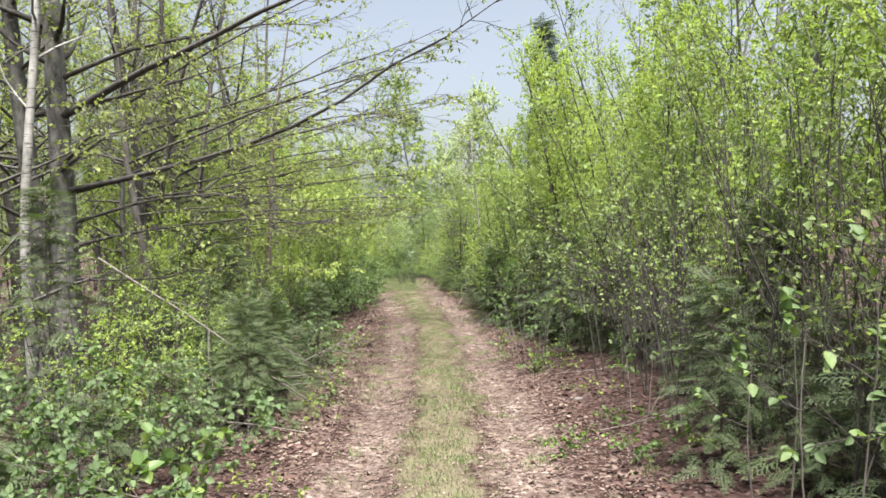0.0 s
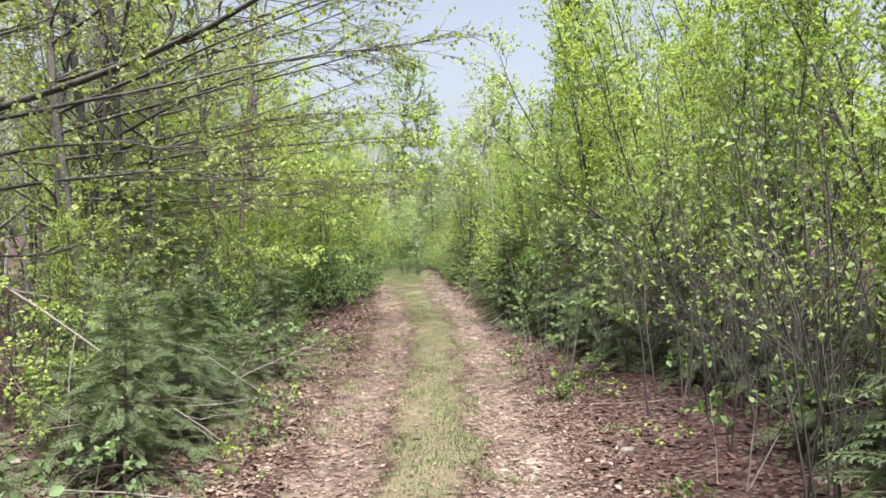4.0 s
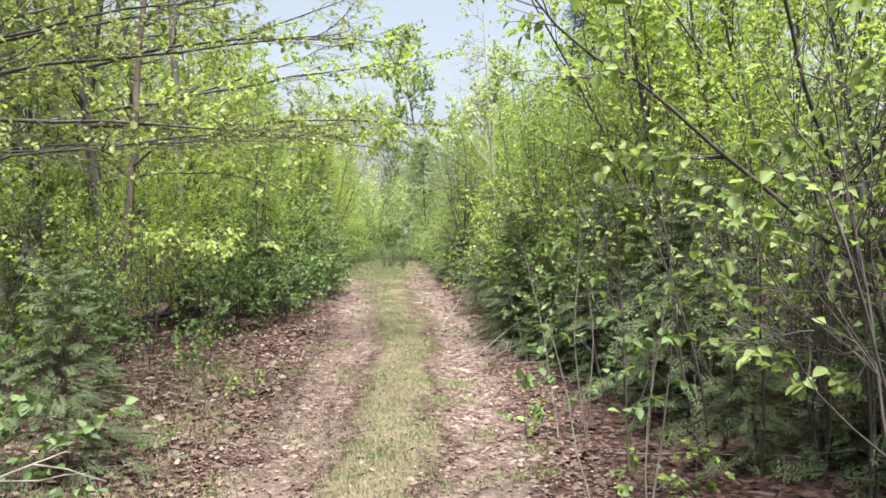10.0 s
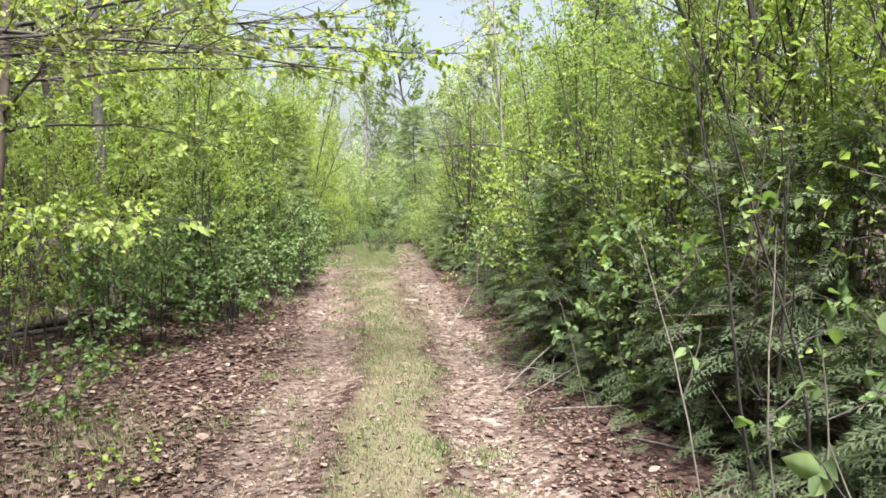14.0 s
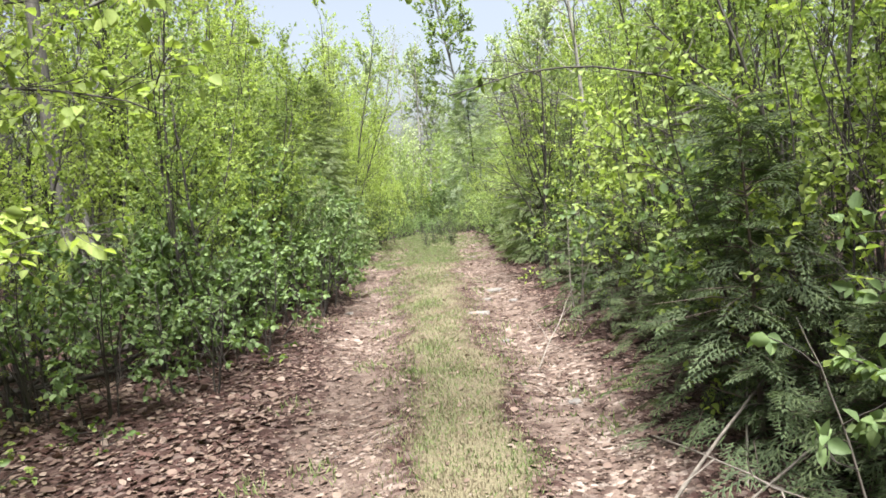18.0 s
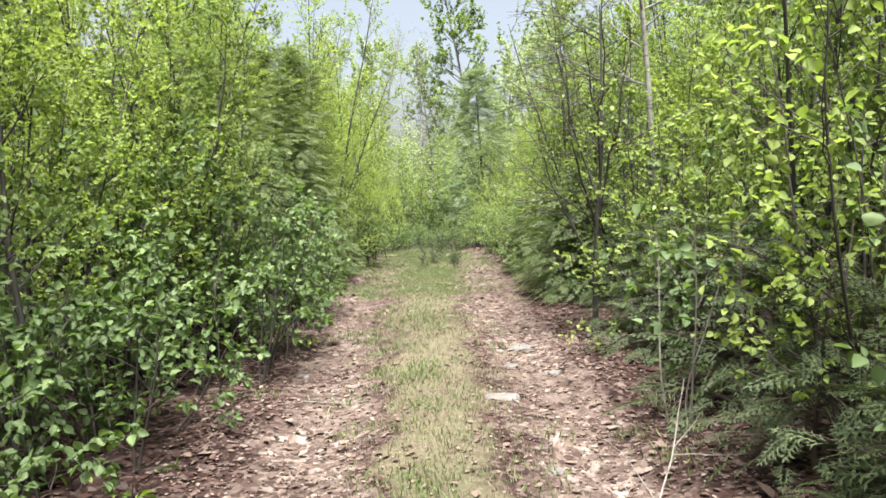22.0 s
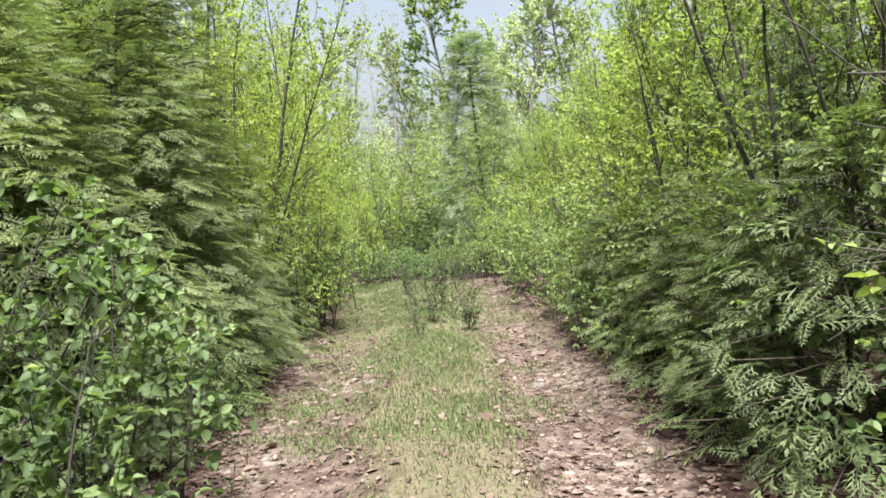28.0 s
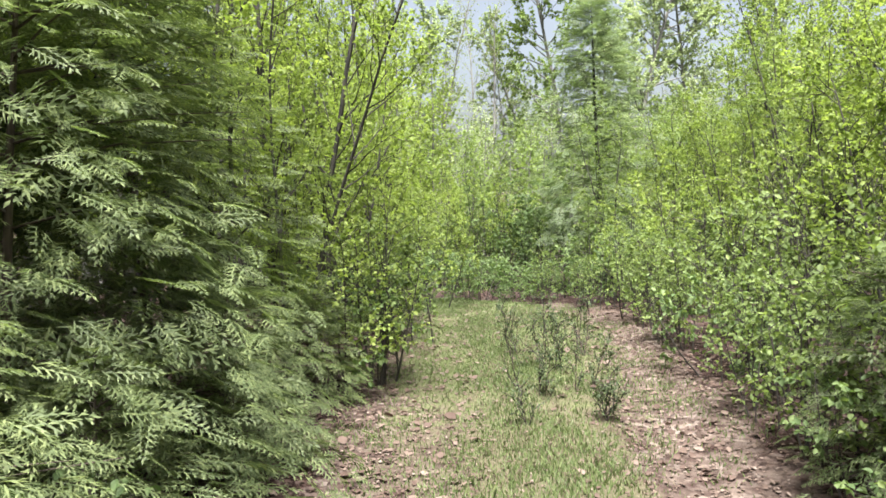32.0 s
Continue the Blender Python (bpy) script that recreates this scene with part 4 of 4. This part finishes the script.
# trees whose limbs reach over the trail
limb_tree(901, "maple_tree", "old grey maple with long crooked limbs over the trail", -5.0, 10.25, 10, 0.2,
          [(2.95, 0.6, 7.3, 4.4, 0.045, -0.36), (3.9, 0.2, 7.2, 5.1, 0.055, 0.05), (2.2, -1.6, 8.8, 2.5, 0.028), (2.5, -2.2, 10.6, 2.9, 0.028), (2.9, -0.6, 12.0, 4.5, 0.03),
           (3.3, -2.6, 7.6, 3.5, 0.026), (4.4, -1.6, 9.8, 5.0, 0.035), (1.8, -2.4, 9.9, 1.9, 0.022)], BARK_LICHEN, LEAF_MAPLE, wiggle=0.055)
limb_tree(902, "maple_tree", "rough-barked maple standing beside a birch", -5.45, 10.5, 11, 0.16, [(4.0, -2.5, 10.5, 4.6, 0.04), (3.0, -3.0, 9.0, 3.6, 0.03)], BARK_LICHEN, LEAF_MAPLE)
limb_tree(903, "paper_birch", "white-barked birch with dark bands", -4.75, 8.8, 10, 0.07, [(5.0, -4.0, 8.4, 6.4, 0.02)], BARK_BIRCH, LEAF_LIME)
limb_tree(904, "maple_tree", "maple with level limbs spreading toward the trail", -5.15, 15.5, 9, 0.09,
          [(2.9, -0.3, 16.2, 2.65, 0.028), (3.1, -0.6, 14.0, 3.1, 0.028), (3.6, -0.8, 12.6, 4.2, 0.03), (2.4, -1.2, 15.3, 2.6, 0.024), (3.4, -1.5, 14.6, 3.6, 0.026), (2.1, -2.0, 13.0, 2.0, 0.02),
           (4.4, -0.8, 13.8, 5.2, 0.03)], BARK_DARK, LEAF_MAPLE)
limb_tree(905, "maple_tree", "slim maple with long dark limbs and fresh leaves", -4.5, 18.3, 8.5, 0.08,
          [(3.1, 0.5, 18.0, 2.95, 0.03), (3.3, -0.4, 17.2, 3.4, 0.03), (2.8, -1.0, 17.4, 2.8, 0.026), (2.3, -1.8, 18.4, 2.2, 0.022), (3.9, -0.8, 18.6, 4.2, 0.03), (1.6, -2.6, 17.2, 1.3, 0.018)],
          BARK_DARK, LEAF_LIME, (0.075, 0.06), 0.95)
limb_tree(906, "maple_tree", "brown leaning maple with ragged bark", -4.3, 17.85, 7.5, 0.07, [(2.5, -2.2, 16.6, 2.9, 0.02), (1.5, -2.8, 17.6, 1.4, 0.018)], BARK_BROWN, LEAF_LIME,
          (0.075, 0.06), 0.95, (0.14, 0.1))
limb_tree(907, "maple_tree", "pair of tall dark trunks in the open wood", -6.4, 16.9, 11, 0.11, [(3.0, -3.6, 16.0, 3.6, 0.03), (4.0, -4.0, 17.5, 5.0, 0.03)], BARK_DARK, LEAF_MAPLE)
limb_tree(908, "maple_tree", "dark trunk close beside another", -6.7, 17.2, 10, 0.08, [(3.5, -4.6, 18.2, 4.2, 0.03)], BARK_DARK, LEAF_MAPLE)
limb_tree(913, "maple_tree", "straight grey maple with thin spreading boughs", -5.35, 14.4, 9.5, 0.1,
          [(3.6, -0.2, 13.0, 4.6, 0.03), (4.4, 0.3, 13.4, 5.6, 0.03), (5.0, -0.6, 12.4, 6.4, 0.03), (3.9, -0.2, 11.6, 4.9, 0.03), (2.6, -0.84, 15.1, 2.6, 0.026), (3.2, -1.2, 13.6, 3.6, 0.026), (2.9, -2.4, 12.6, 3.1, 0.024)],
          BARK_DARK, LEAF_MAPLE)
limb_tree(914, "maple_tree", "tall maple with boughs rising over the saplings", -4.6, 21.5, 9.5, 0.1,
          [(3.8, -1.6, 21.8, 5.0, 0.03), (4.6, -1.0, 22.4, 6.0, 0.03), (5.4, -1.4, 21.4, 7.0, 0.03), (6.2, -1.6, 22.6, 8.0, 0.03), (3.4, -2.4, 22.6, 4.2, 0.026)], BARK_GREY, LEAF_LIME, leafy=0.95)
limb_tree(909, "leaning_sapling", "thin sapling arching from the thicket over the trail", 3.2, 12.0, 2.2, 0.025,
          [(1.5, 0.55, 11.7, 3.1, 0.016), (1.8, 1.3, 11.2, 3.6, 0.014)], BARK_DARK, LEAF_SAP, (0.07, 0.052), 0.9, (-0.4, -0.06), side=0.5, crown=8)
limb_tree(910, "leaning_sapling", "arching sapling with sparse leaves and a bowed tip", 2.0, 18.8, 1.8, 0.02, [(1.5, -0.2, 18.1, 1.95, 0.009, 0.3), (1.6, 0.9, 18.5, 2.4, 0.011)], BARK_DARK, LEAF_SAP,
          (0.06, 0.046), 0.35, (-0.15, 0.0), side=0.16, crown=8, wiggle=0.012, sprigs=0.6)
limb_tree(911, "pin_cherry", "dark many-branched young tree with few leaves", 0.45, 23.5, 2.9, 0.028, [(1.0, 0.0, 23.0, 2.5, 0.013), (0.9, 0.7, 23.2, 2.6, 0.013), (1.2, 0.2, 23.3, 2.9, 0.012), (0.7, -0.1, 23.3, 1.9, 0.011),
          (1.4, 0.5, 22.9, 3.0, 0.011)], BARK_DARK, LEAF_SAP, (0.035, 0.028), 0.15, side=0.4, crown=7)
limb_tree(912, "paper_birch", "pale slender trunk among green saplings", 1.3, 24.6, 6.0, 0.04, [(3.0, 0.9, 24.0, 4.2, 0.014)], BARK_BIRCH, LEAF_LIME, lean=(-0.1, 0.0))

# broad-leaved shrubs and seedlings on the verges
for i, (k, x, y, s) in enumerate([(0, 1.55, 12.7, 1.0), (0, 1.3, 12.0, 1.0), (2, 1.75, 3.3, 0.95), (1, 1.9, 8.0, 1.0), (0, 0.6, 20.9, 1.0), (0, 1.3, 16.2, 0.9), (1, 2.2, 10.4, 0.9), (2, 1.2, 13.3, 0.9),
                                  (2, 2.1, 2.7, 1.0), (2, 1.6, 3.6, 0.85), (2, 1.95, 3.0, 0.9)]):
    big_leaf.put(k, x, y, 100 * i, s)
for i, (x, y, k, s) in enumerate([(-2.2, 5.1, 0, 1.0), (-2.75, 5.5, 0, 1.05), (-2.45, 6.2, 0, 0.9), (-3.3, 6.0, 0, 1.1), (-2.95, 4.7, 1, 1.1), (-2.0, 4.3, 1, 0.9), (-2.15, 6.9, 1, 0.9),
                                  (-3.2, 7.0, 0, 0.9), (-3.9, 7.6, 0, 1.0), (-2.5, 11.3, 0, 1.1), (-2.9, 10.7, 0, 1.0), (-2.75, 12.1, 0, 0.9), (-3.4, 11.6, 0, 1.15), (-3.5, 13.0, 1, 1.1), (-3.2, 16.4, 0, 0.9), (-3.9, 16.0, 0, 1.0)]):
    maple_bushes.put(k, x, y, 77 * i, s)
for i, (x, y, s) in enumerate([(2.0, 5.7, 0.72), (2.35, 4.9, 0.6), (-2.2, 8.3, 0.75), (-2.6, 9.0, 0.8), (-2.4, 9.7, 0.6), (-3.0, 12.2, 0.7), (-2.3, 10.4, 0.7), (-2.25, 11.1, 0.75), (-2.1, 12.4, 0.7), (-2.3, 13.2, 0.6), (-2.15, 9.3, 0.7), (1.75, 16.0, 0.8), (1.95, 15.2, 1.0), (2.05, 14.4, 0.85), (2.2, 13.5, 1.0), (1.5, 16.8, 0.7), (2.4, 14.9, 1.0), (2.3, 12.6, 0.7), (1.2, 17.6, 0.9)]):
    hemlocks.put(i % 2, x, y, 61 * i, s)
for i, (x, y, k, s) in enumerate([(-1.43, 8.6, 1, 1.1), (-1.75, 4.9, 3, 0.8), (-1.5, 9.9, 0, 0.9), (1.55, 7.6, 2, 1.3), (1.3, 6.4, 2, 1.4), (1.5, 6.0, 0, 0.8)]):
    seedlings.put(k, x, y, 77 * i, s)
for i in range(46):
    y = rng.uniform(5, 24)
    side = -1 if rng.uniform() < 0.68 else 1
    x = float(at(TRAIL, y)) + side * (rng.uniform(1.25, 3.4) if side < 0 else rng.uniform(1.2, 2.2))
    seedlings.put(int(rng.integers(0, 3)), x, y, rng.uniform(0, 360), rng.uniform(0.6, 1.1))

# behind the bend: bushes, the tamarack, poplars and distant trees
tamaracks.put(0, -0.85, 38.0, 20)
spruces.put(0, 5.0, 33.6, 0)
for i in range(60):
    x = -8.0 + 10.5 * (i + rng.uniform(0, 1)) / 60
    low = -3.9 < x < -1.15
    y = 35.5 + 0.6 * (i % 3) + max(0.0, -3.0 - x) * 0.25 + rng.uniform(-0.2, 0.2)
    (shrubs if i % 3 < 2 or low else saplings).put(int(rng.choice([1, 3, 1] if i % 3 < 2 or low else [5, 6, 3])), x, y, rng.uniform(0, 360), rng.uniform(0.5, 0.7) if low else rng.uniform(0.75, 1.0))
for i in range(46):
    x = -9.0 + 0.26 * i + rng.uniform(-0.12, 0.12)
    shrubs.put(int(rng.choice([0, 0, 3, 2])), x, 39.2 + 0.8 * (i % 3) + rng.uniform(-0.25, 0.25), rng.uniform(0, 360), rng.uniform(0.8, 1.1))
for i in range(26):
    x = -9.0 + 0.42 * i
    if abs(x + 1.0) > 0.9:
        saplings.put(int(rng.choice([3, 5, 6])), x, 40.5 + rng.uniform(-1.0, 1.6), rng.uniform(0, 360), rng.uniform(0.75, 1.0))
for i, (k, x, y, s) in enumerate([(0, 1.2, 57.0, 0.92), (2, -1.4, 56.5, 0.86), (1, 3.6, 60.0, 0.8), (0, -3.3, 61.0, 0.78), (1, -8.2, 58.0, 0.9), (2, 6.0, 58.0, 0.78), (0, -11.5, 60.0, 0.85), (1, 9.0, 62.0, 0.85),
                                  (2, 12.0, 58.0, 0.8), (1, -0.2, 63.0, 0.92)]):
    poplars.put(k, x, y, 63 * i, s)
for i, (x, y, s) in enumerate([(-5.2, 56.0, 1.15), (-6.8, 57.5, 1.05), (-4.3, 60.0, 1.05), (-5.9, 61.0, 1.1), (-9.6, 55.0, 1.0), (0.2, 63.0, 0.85), (2.6, 64.0, 0.8)]):
    bare_trees.put(i, x, y, 47 * i, s)
for i in range(16):
    bare_trees.put(i, rng.uniform(7, 16) * (1 if i % 2 else -1), rng.uniform(48, 62), rng.uniform(0, 360), rng.uniform(0.9, 1.2))


def distant_wood(name, label, seed, count, place, mat):
    """A far wood of young trees, joined: slim stems, and crowns of many small blades."""
    r = np.random.default_rng(seed)
    lv, w = Leaves(), Wood()
    for i in range(count):
        x, y, h = place(r, i)
        z = float(ground_z(x, y)) - 0.1
        line = curve_line(r, (x, y, z), (r.normal(0, 0.06), r.normal(0, 0.06), 1), h, 8, 0.04, 0.1)
        w.limb(line, np.linspace(0.03 + 0.004 * h, 0.006, 9), 4)
        for b in range(int(7 + 3.5 * h)):
            g = r.uniform(0.06, 0.98)
            p, t = along(line, g)
            reach = (0.25 + 0.16 * h * (1 - g) ** 0.7) * r.uniform(0.5, 1.2)
            bough = curve_line(r, p, side_way(r, t, r.uniform(0.6, 1.2)), reach, 3, 0.15, 0.4)
            w.limb(bough, np.linspace(0.008, 0.003, 4), 3)
            k = int(16 + 26 * reach)
            f = r.uniform(0.1, 1.05, k)
            pos = bough[0] + (bough[-1] - bough[0]) * f[:, None] + r.normal(0, 0.13, (k, 3))
            sz = r.uniform(0.6, 1.2, k)
            lv.add(pos, r.normal(0, 1, (k, 3)), np.array([0, 0, 1.0]) + r.normal(0, 0.6, (k, 3)), 0.1 * sz, 0.08 * sz)
    tagged(new(name, lv.mesh(name, mat)), label, "foliage", kind="stuff")
    tagged(new("distant_stems", w.mesh("distant_stems", BARK_HAZY)), "thin grey stems of the wood beyond the bend, paled for haze", "tree stems", kind="stuff")


distant_wood("distant_thicket", "soft green crowns of young trees beyond the bend", 61, 110, lambda r, i: (-14 + 0.235 * i + r.uniform(-0.3, 0.3), 42.6 + 2.2 * (i % 4) + r.uniform(-0.8, 0.8), r.uniform(2.9, 3.7) + 0.4 * (i % 4)), LEAF_SAP)
distant_wood("distant_wood", "grey-green spring crowns of the far wood, paled for haze", 62, 110, lambda r, i: (-22 + 0.4 * i + r.uniform(-0.4, 0.4), 51 + 3.6 * (i % 4) + r.uniform(-1.5, 1.5), r.uniform(4.2, 5.6) + 0.5 * (i % 4)), LEAF_HAZY)
distant_wood("hillside_wood", "pale lime crowns behind the saplings", 63, 60, lambda r, i: (r.uniform(-13.5, -5.2), r.uniform(38.5, 50), r.uniform(4.8, 6.8)), LEAF_LIME)


# ---- stones, fallen wood ----
def stone(seed, x, y, sx, sy, sz, label="flat pale stone bedded in the wheel rut"):
    r = np.random.default_rng(seed)
    bm = bmesh.new()
    bmesh.ops.create_icosphere(bm, subdivisions=3, radius=1.0)
    off = r.uniform(0, 50, 3)
    for v in bm.verts:
        k = noise.noise(v.co * 1.3 + Vector(off)) * 0.28 + noise.noise(v.co * 3.1 + Vector(off)) * 0.10
        v.co *= 1 + k
        v.co.z = max(min(v.co.z, 0.62 + 0.1 * k), -0.7)
        v.co.x, v.co.y, v.co.z = v.co.x * sx, v.co.y * sy, v.co.z * sz
    me = bpy.data.meshes.new("stone")
    bm.to_mesh(me)
    bm.free()
    me.materials.append(STONE)
    ob = new("stone", me)
    ob.matrix_basis = pose(x, y, float(ground_z(x, y)) - sz * 0.12, 0, 0, float(r.uniform(0, 360)))
    return tagged(ob, label, "stone", "stones in the trail")


for i, (x, y, sx, sy, sz) in enumerate([(-0.22, 23.0, 0.12, 0.08, 0.045), (-0.38, 21.55, 0.12, 0.09, 0.04), (-0.3, 22.4, 0.06, 0.05, 0.03), (0.0, 22.1, 0.05, 0.05, 0.03),
                                        (-0.1, 20.4, 0.05, 0.04, 0.03), (0.35, 18.7, 0.06, 0.05, 0.03), (-0.9, 24.3, 0.05, 0.04, 0.025), (1.55, 9.3, 0.06, 0.05, 0.04),
                                        (-1.9, 22.4, 0.05, 0.05, 0.03), (-0.67, 27.2, 0.05, 0.04, 0.025)]):
    stone(700 + i, x, y, sx, sy, sz)


def fallen(seed, name, label, a, b, r0, r1, mat, side=4):
    """A fallen or hanging dead branch from a to b (world places), with a few side twigs."""
    r = np.random.default_rng(seed)
    a, b = np.array(a, float), np.array(b, float)
    k = 9
    f = np.linspace(0, 1, k)[:, None]
    pts = (b - a) * f + np.cumsum(r.normal(0, 0.02, (k, 3)), 0) * np.linspace(0, 1, k)[:, None]
    root = tagged(new(name), label, "branch", "dead wood beside the trail")
    root.matrix_basis = Matrix.Translation(a)
    w = Wood()
    w.limb(pts, np.linspace(r0, r1, k), 7)
    part("stem", w.mesh("stem", mat), root)
    for _ in range(side):
        p, t = along(pts, r.uniform(0.25, 0.95))
        tw = curve_line(r, p, side_way(r, t, r.uniform(0.4, 0.9)), float(np.linalg.norm(b - a)) * r.uniform(0.15, 0.4), 4, 0.12, 0.0)
        t2 = Wood()
        t2.limb(tw, np.linspace(r1 * 1.5, r1 * 0.5, 5), 5)
        part("twig", t2.mesh("twig", mat), root)
    return root


def lying(seed, x0, y0, x1, y1, r0, label, up=0.02, mat=None, side=4, name="fallen_branch"):
    return fallen(seed, name, label, (x0, y0, float(ground_z(x0, y0)) + r0 * 0.7), (x1, y1, float(ground_z(x1, y1)) + up), r0, r0 * 0.4, mat or DEADWOOD, side)


fallen(801, "dead_branch", "bare pale dead branch drooping to the ground", (-3.7, 8.3, 2.1), (-1.5, 8.8, 0.28), 0.014, 0.004, DEADWOOD, 7)
fallen(806, "dead_branch", "forked pale dead branch at the verge", (-2.9, 10.1, 0.12), (-1.35, 10.9, 0.75), 0.012, 0.004, DEADWOOD, 8)
fallen(802, "dead_branch", "pale bare branch hanging over ferns", (-2.6, 9.8, 1.2), (-1.5, 10.2, 0.3), 0.01, 0.004, DEADWOOD, 5)
lying(803, -5.2, 19.4, -2.9, 21.3, 0.06, "rotting dark log under the shrubs", 0.12, BARK_DARK, 5, "fallen_log")
lying(804, -4.8, 19.0, -3.0, 20.2, 0.035, "weathered fallen branch in the leaves", 0.1, BARK_DARK, 6)
for i, (x0, y0, x1, y1, r0, u) in enumerate([(1.0, 17.3, 2.2, 15.2, 0.010, 0.05), (0.9, 16.4, 2.4, 16.0, 0.008, 0.1), (1.3, 15.6, 2.6, 14.2, 0.009, 0.06), (0.7, 17.9, 1.0, 16.2, 0.008, 0.35),
                                             (0.6, 17.0, 1.9, 18.2, 0.012, 0.75), (1.0, 17.2, 1.5, 18.6, 0.010, 1.0), (0.75, 16.8, 2.2, 17.6, 0.009, 0.4), (1.4, 17.4, 1.1, 18.4, 0.009, 0.9),
                                             (0.15, 19.4, 0.55, 20.4, 0.007, 0.5), (1.2, 13.0, 2.5, 12.2, 0.008, 0.05), (1.5, 10.8, 2.6, 10.0, 0.007, 0.1), (1.4, 7.4, 2.5, 6.6, 0.008, 0.3),
                                             (-1.9, 5.4, -2.6, 4.4, 0.008, 0.6), (-1.5, 8.0, -2.6, 7.0, 0.010, 0.5), (-1.9, 8.6, -2.8, 7.6, 0.008, 0.9), (-2.0, 16.0, -3.0, 15.2, 0.010, 0.05),
                                             (-1.7, 21.6, -1.0, 21.5, 0.006, 0.02), (-3.0, 25.0, -2.6, 24.2, 0.010, 0.9)]):
    lying(820 + i, x0, y0, x1, y1, r0 * 0.75, "thin pale fallen stick on the leaf litter" if u < 0.15 else "thin dead branch propped in the undergrowth", u)


def pine_seedling(seed, x, y, height, label="small grey-green bush growing in the grassy strip"):
    b = broadleaf(seed, "juniper_sprout", label, "plant", "small bushes in the middle strip", height=height, stems=6, radius=0.005, lean=0.25, bare=0.1, limbs=34,
                  limb_len=0.42 * height, limb_angle=0.6, limb_lift=0.5, twigs=4, per_twig=7, leaf=(0.03, 0.012), leaf_mat=NEEDLE, bark=BARK_BROWN, spread=0.28, twig_len=0.1, sides=4)
    b.matrix_basis = pose(x, y, float(ground_z(x, y)))
    return b


for i, (x, y, h) in enumerate([(-1.5, 29.3, 0.36), (-1.52, 30.0, 0.5), (-1.53, 31.0, 0.6)]):
    pine_seedling(740 + i, x, y, h)


# ---- litter, grass ----
def litter(name, label, count, box, reach, size, mat, seed, sides=(-1, 1)):
    r = np.random.default_rng(seed)
    y = r.uniform(box[0], box[1], count)
    d = r.uniform(*reach, count) * r.choice(sides, count)
    x = at(TRAIL, y) + d
    keep = r.uniform(0, 1, count) > 0.75 * np.exp(-(d / 0.45) ** 4)
    x, y = x[keep], y[keep]
    count = len(x)
    z = ground_z(x, y) + 0.004 + r.uniform(0, 0.008, count)
    a = r.uniform(0, 2 * math.pi, count)
    lv = Leaves()
    sz = size * r.lognormal(0, 0.28, count)
    lv.add(np.stack([x, y, z], 1), np.stack([np.cos(a), np.sin(a), r.normal(0, 0.16, count)], 1),
           np.array([0, 0, 1.0]) + r.normal(0, 0.28, (count, 3)), sz, sz * r.uniform(0.5, 0.85, count))
    return tagged(new(name, lv.mesh(name, mat, size > 0.04, 0.16, -0.08)), label, "leaf litter", kind="stuff")


litter("leaf_litter", "bleached dry leaves scattered over the wheel ruts", 12000, (-0.5, 34), (0.0, 1.5), 0.043, DEAD_LEAF, 11)
litter("verge_litter", "damp reddish-brown fallen leaves along the verges, darkened for shade", 20000, (-0.5, 29), (1.25, 3.8), 0.05, VERGE_LEAF, 13)
litter("bank_litter", "dry pale-brown leaves on the open bank", 8000, (7, 20), (1.2, 3.6), 0.05, DEAD_LEAF, 15, (-1,))
litter("leaf_scraps", "small broken scraps of dead leaves in the ruts", 80000, (0.5, 34), (0.0, 1.6), 0.021, DEAD_LEAF, 12)
litter("verge_scraps", "small dark scraps of leaves on the verges", 22000, (0.5, 34), (1.1, 2.6), 0.026, VERGE_LEAF, 14)


def grass(name, label, count, y0, y1, centre, spread, height, mat, seed, clumps=260):
    r = np.random.default_rng(seed)
    cy, cx = r.uniform(y0, y1, clumps), r.normal(0, spread, clumps)
    pick = r.integers(0, clumps, count)
    y = cy[pick] + r.normal(0, 0.10, count)
    x = at(TRAIL, y) + centre + cx[pick] + r.normal(0, 0.07, count)
    patch = 0.5 + 0.5 * np.sin(2.1 * y + 3.0 * x) * np.sin(0.9 * y - 2.2 * x + 1.0)
    keep = r.uniform(0, 1, count) < 0.25 + 0.95 * patch
    x, y = x[keep], y[keep]
    count = len(x)
    z = ground_z(x, y) - 0.005
    lv = Leaves()
    hh = height * r.uniform(0.4, 1.3, count)
    a = r.uniform(0, 2 * math.pi, count)
    ln = np.abs(r.normal(1.0, 0.7, count))
    lv.add(np.stack([x, y, z], 1), np.stack([np.cos(a) * ln, np.sin(a) * ln, np.ones(count)], 1),
           np.stack([np.cos(a), np.sin(a), np.full(count, 0.3)], 1), hh, np.full(count, 0.0042) * r.uniform(0.7, 1.5, count))
    return tagged(new(name, lv.mesh(name, mat, False, 0.1, 0.35)), label, "grass", kind="stuff")


grass("dry_grass", "straw-coloured dead grass along the middle of the trail", 60000, 0, 35, 0.0, 0.29, 0.032, GRASS_DRY, 21, 1500)
grass("green_grass", "short new green grass in the middle strip", 52000, 0, 35, 0.02, 0.26, 0.032, GRASS_GREEN, 22, 900)
grass("rut_grass", "green grass filling the wheel rut near the bend", 80000, 26, 36.2, -0.25, 0.62, 0.034, GRASS_GREEN, 23, 1300)
grass("verge_grass", "tufts of green grass in the ruts and verges", 9000, 3, 32, 0.0, 1.0, 0.055, GRASS_GREEN, 24, 150)
grass("bank_grass", "dead straw and thin grass on the open bank", 16000, 9, 16.5, -2.1, 0.6, 0.045, GRASS_DRY, 25, 420)
grass("bank_green", "sparse green blades and herbs on the open bank", 9000, 8, 17, -2.1, 0.6, 0.045, GRASS_GREEN, 26, 260)
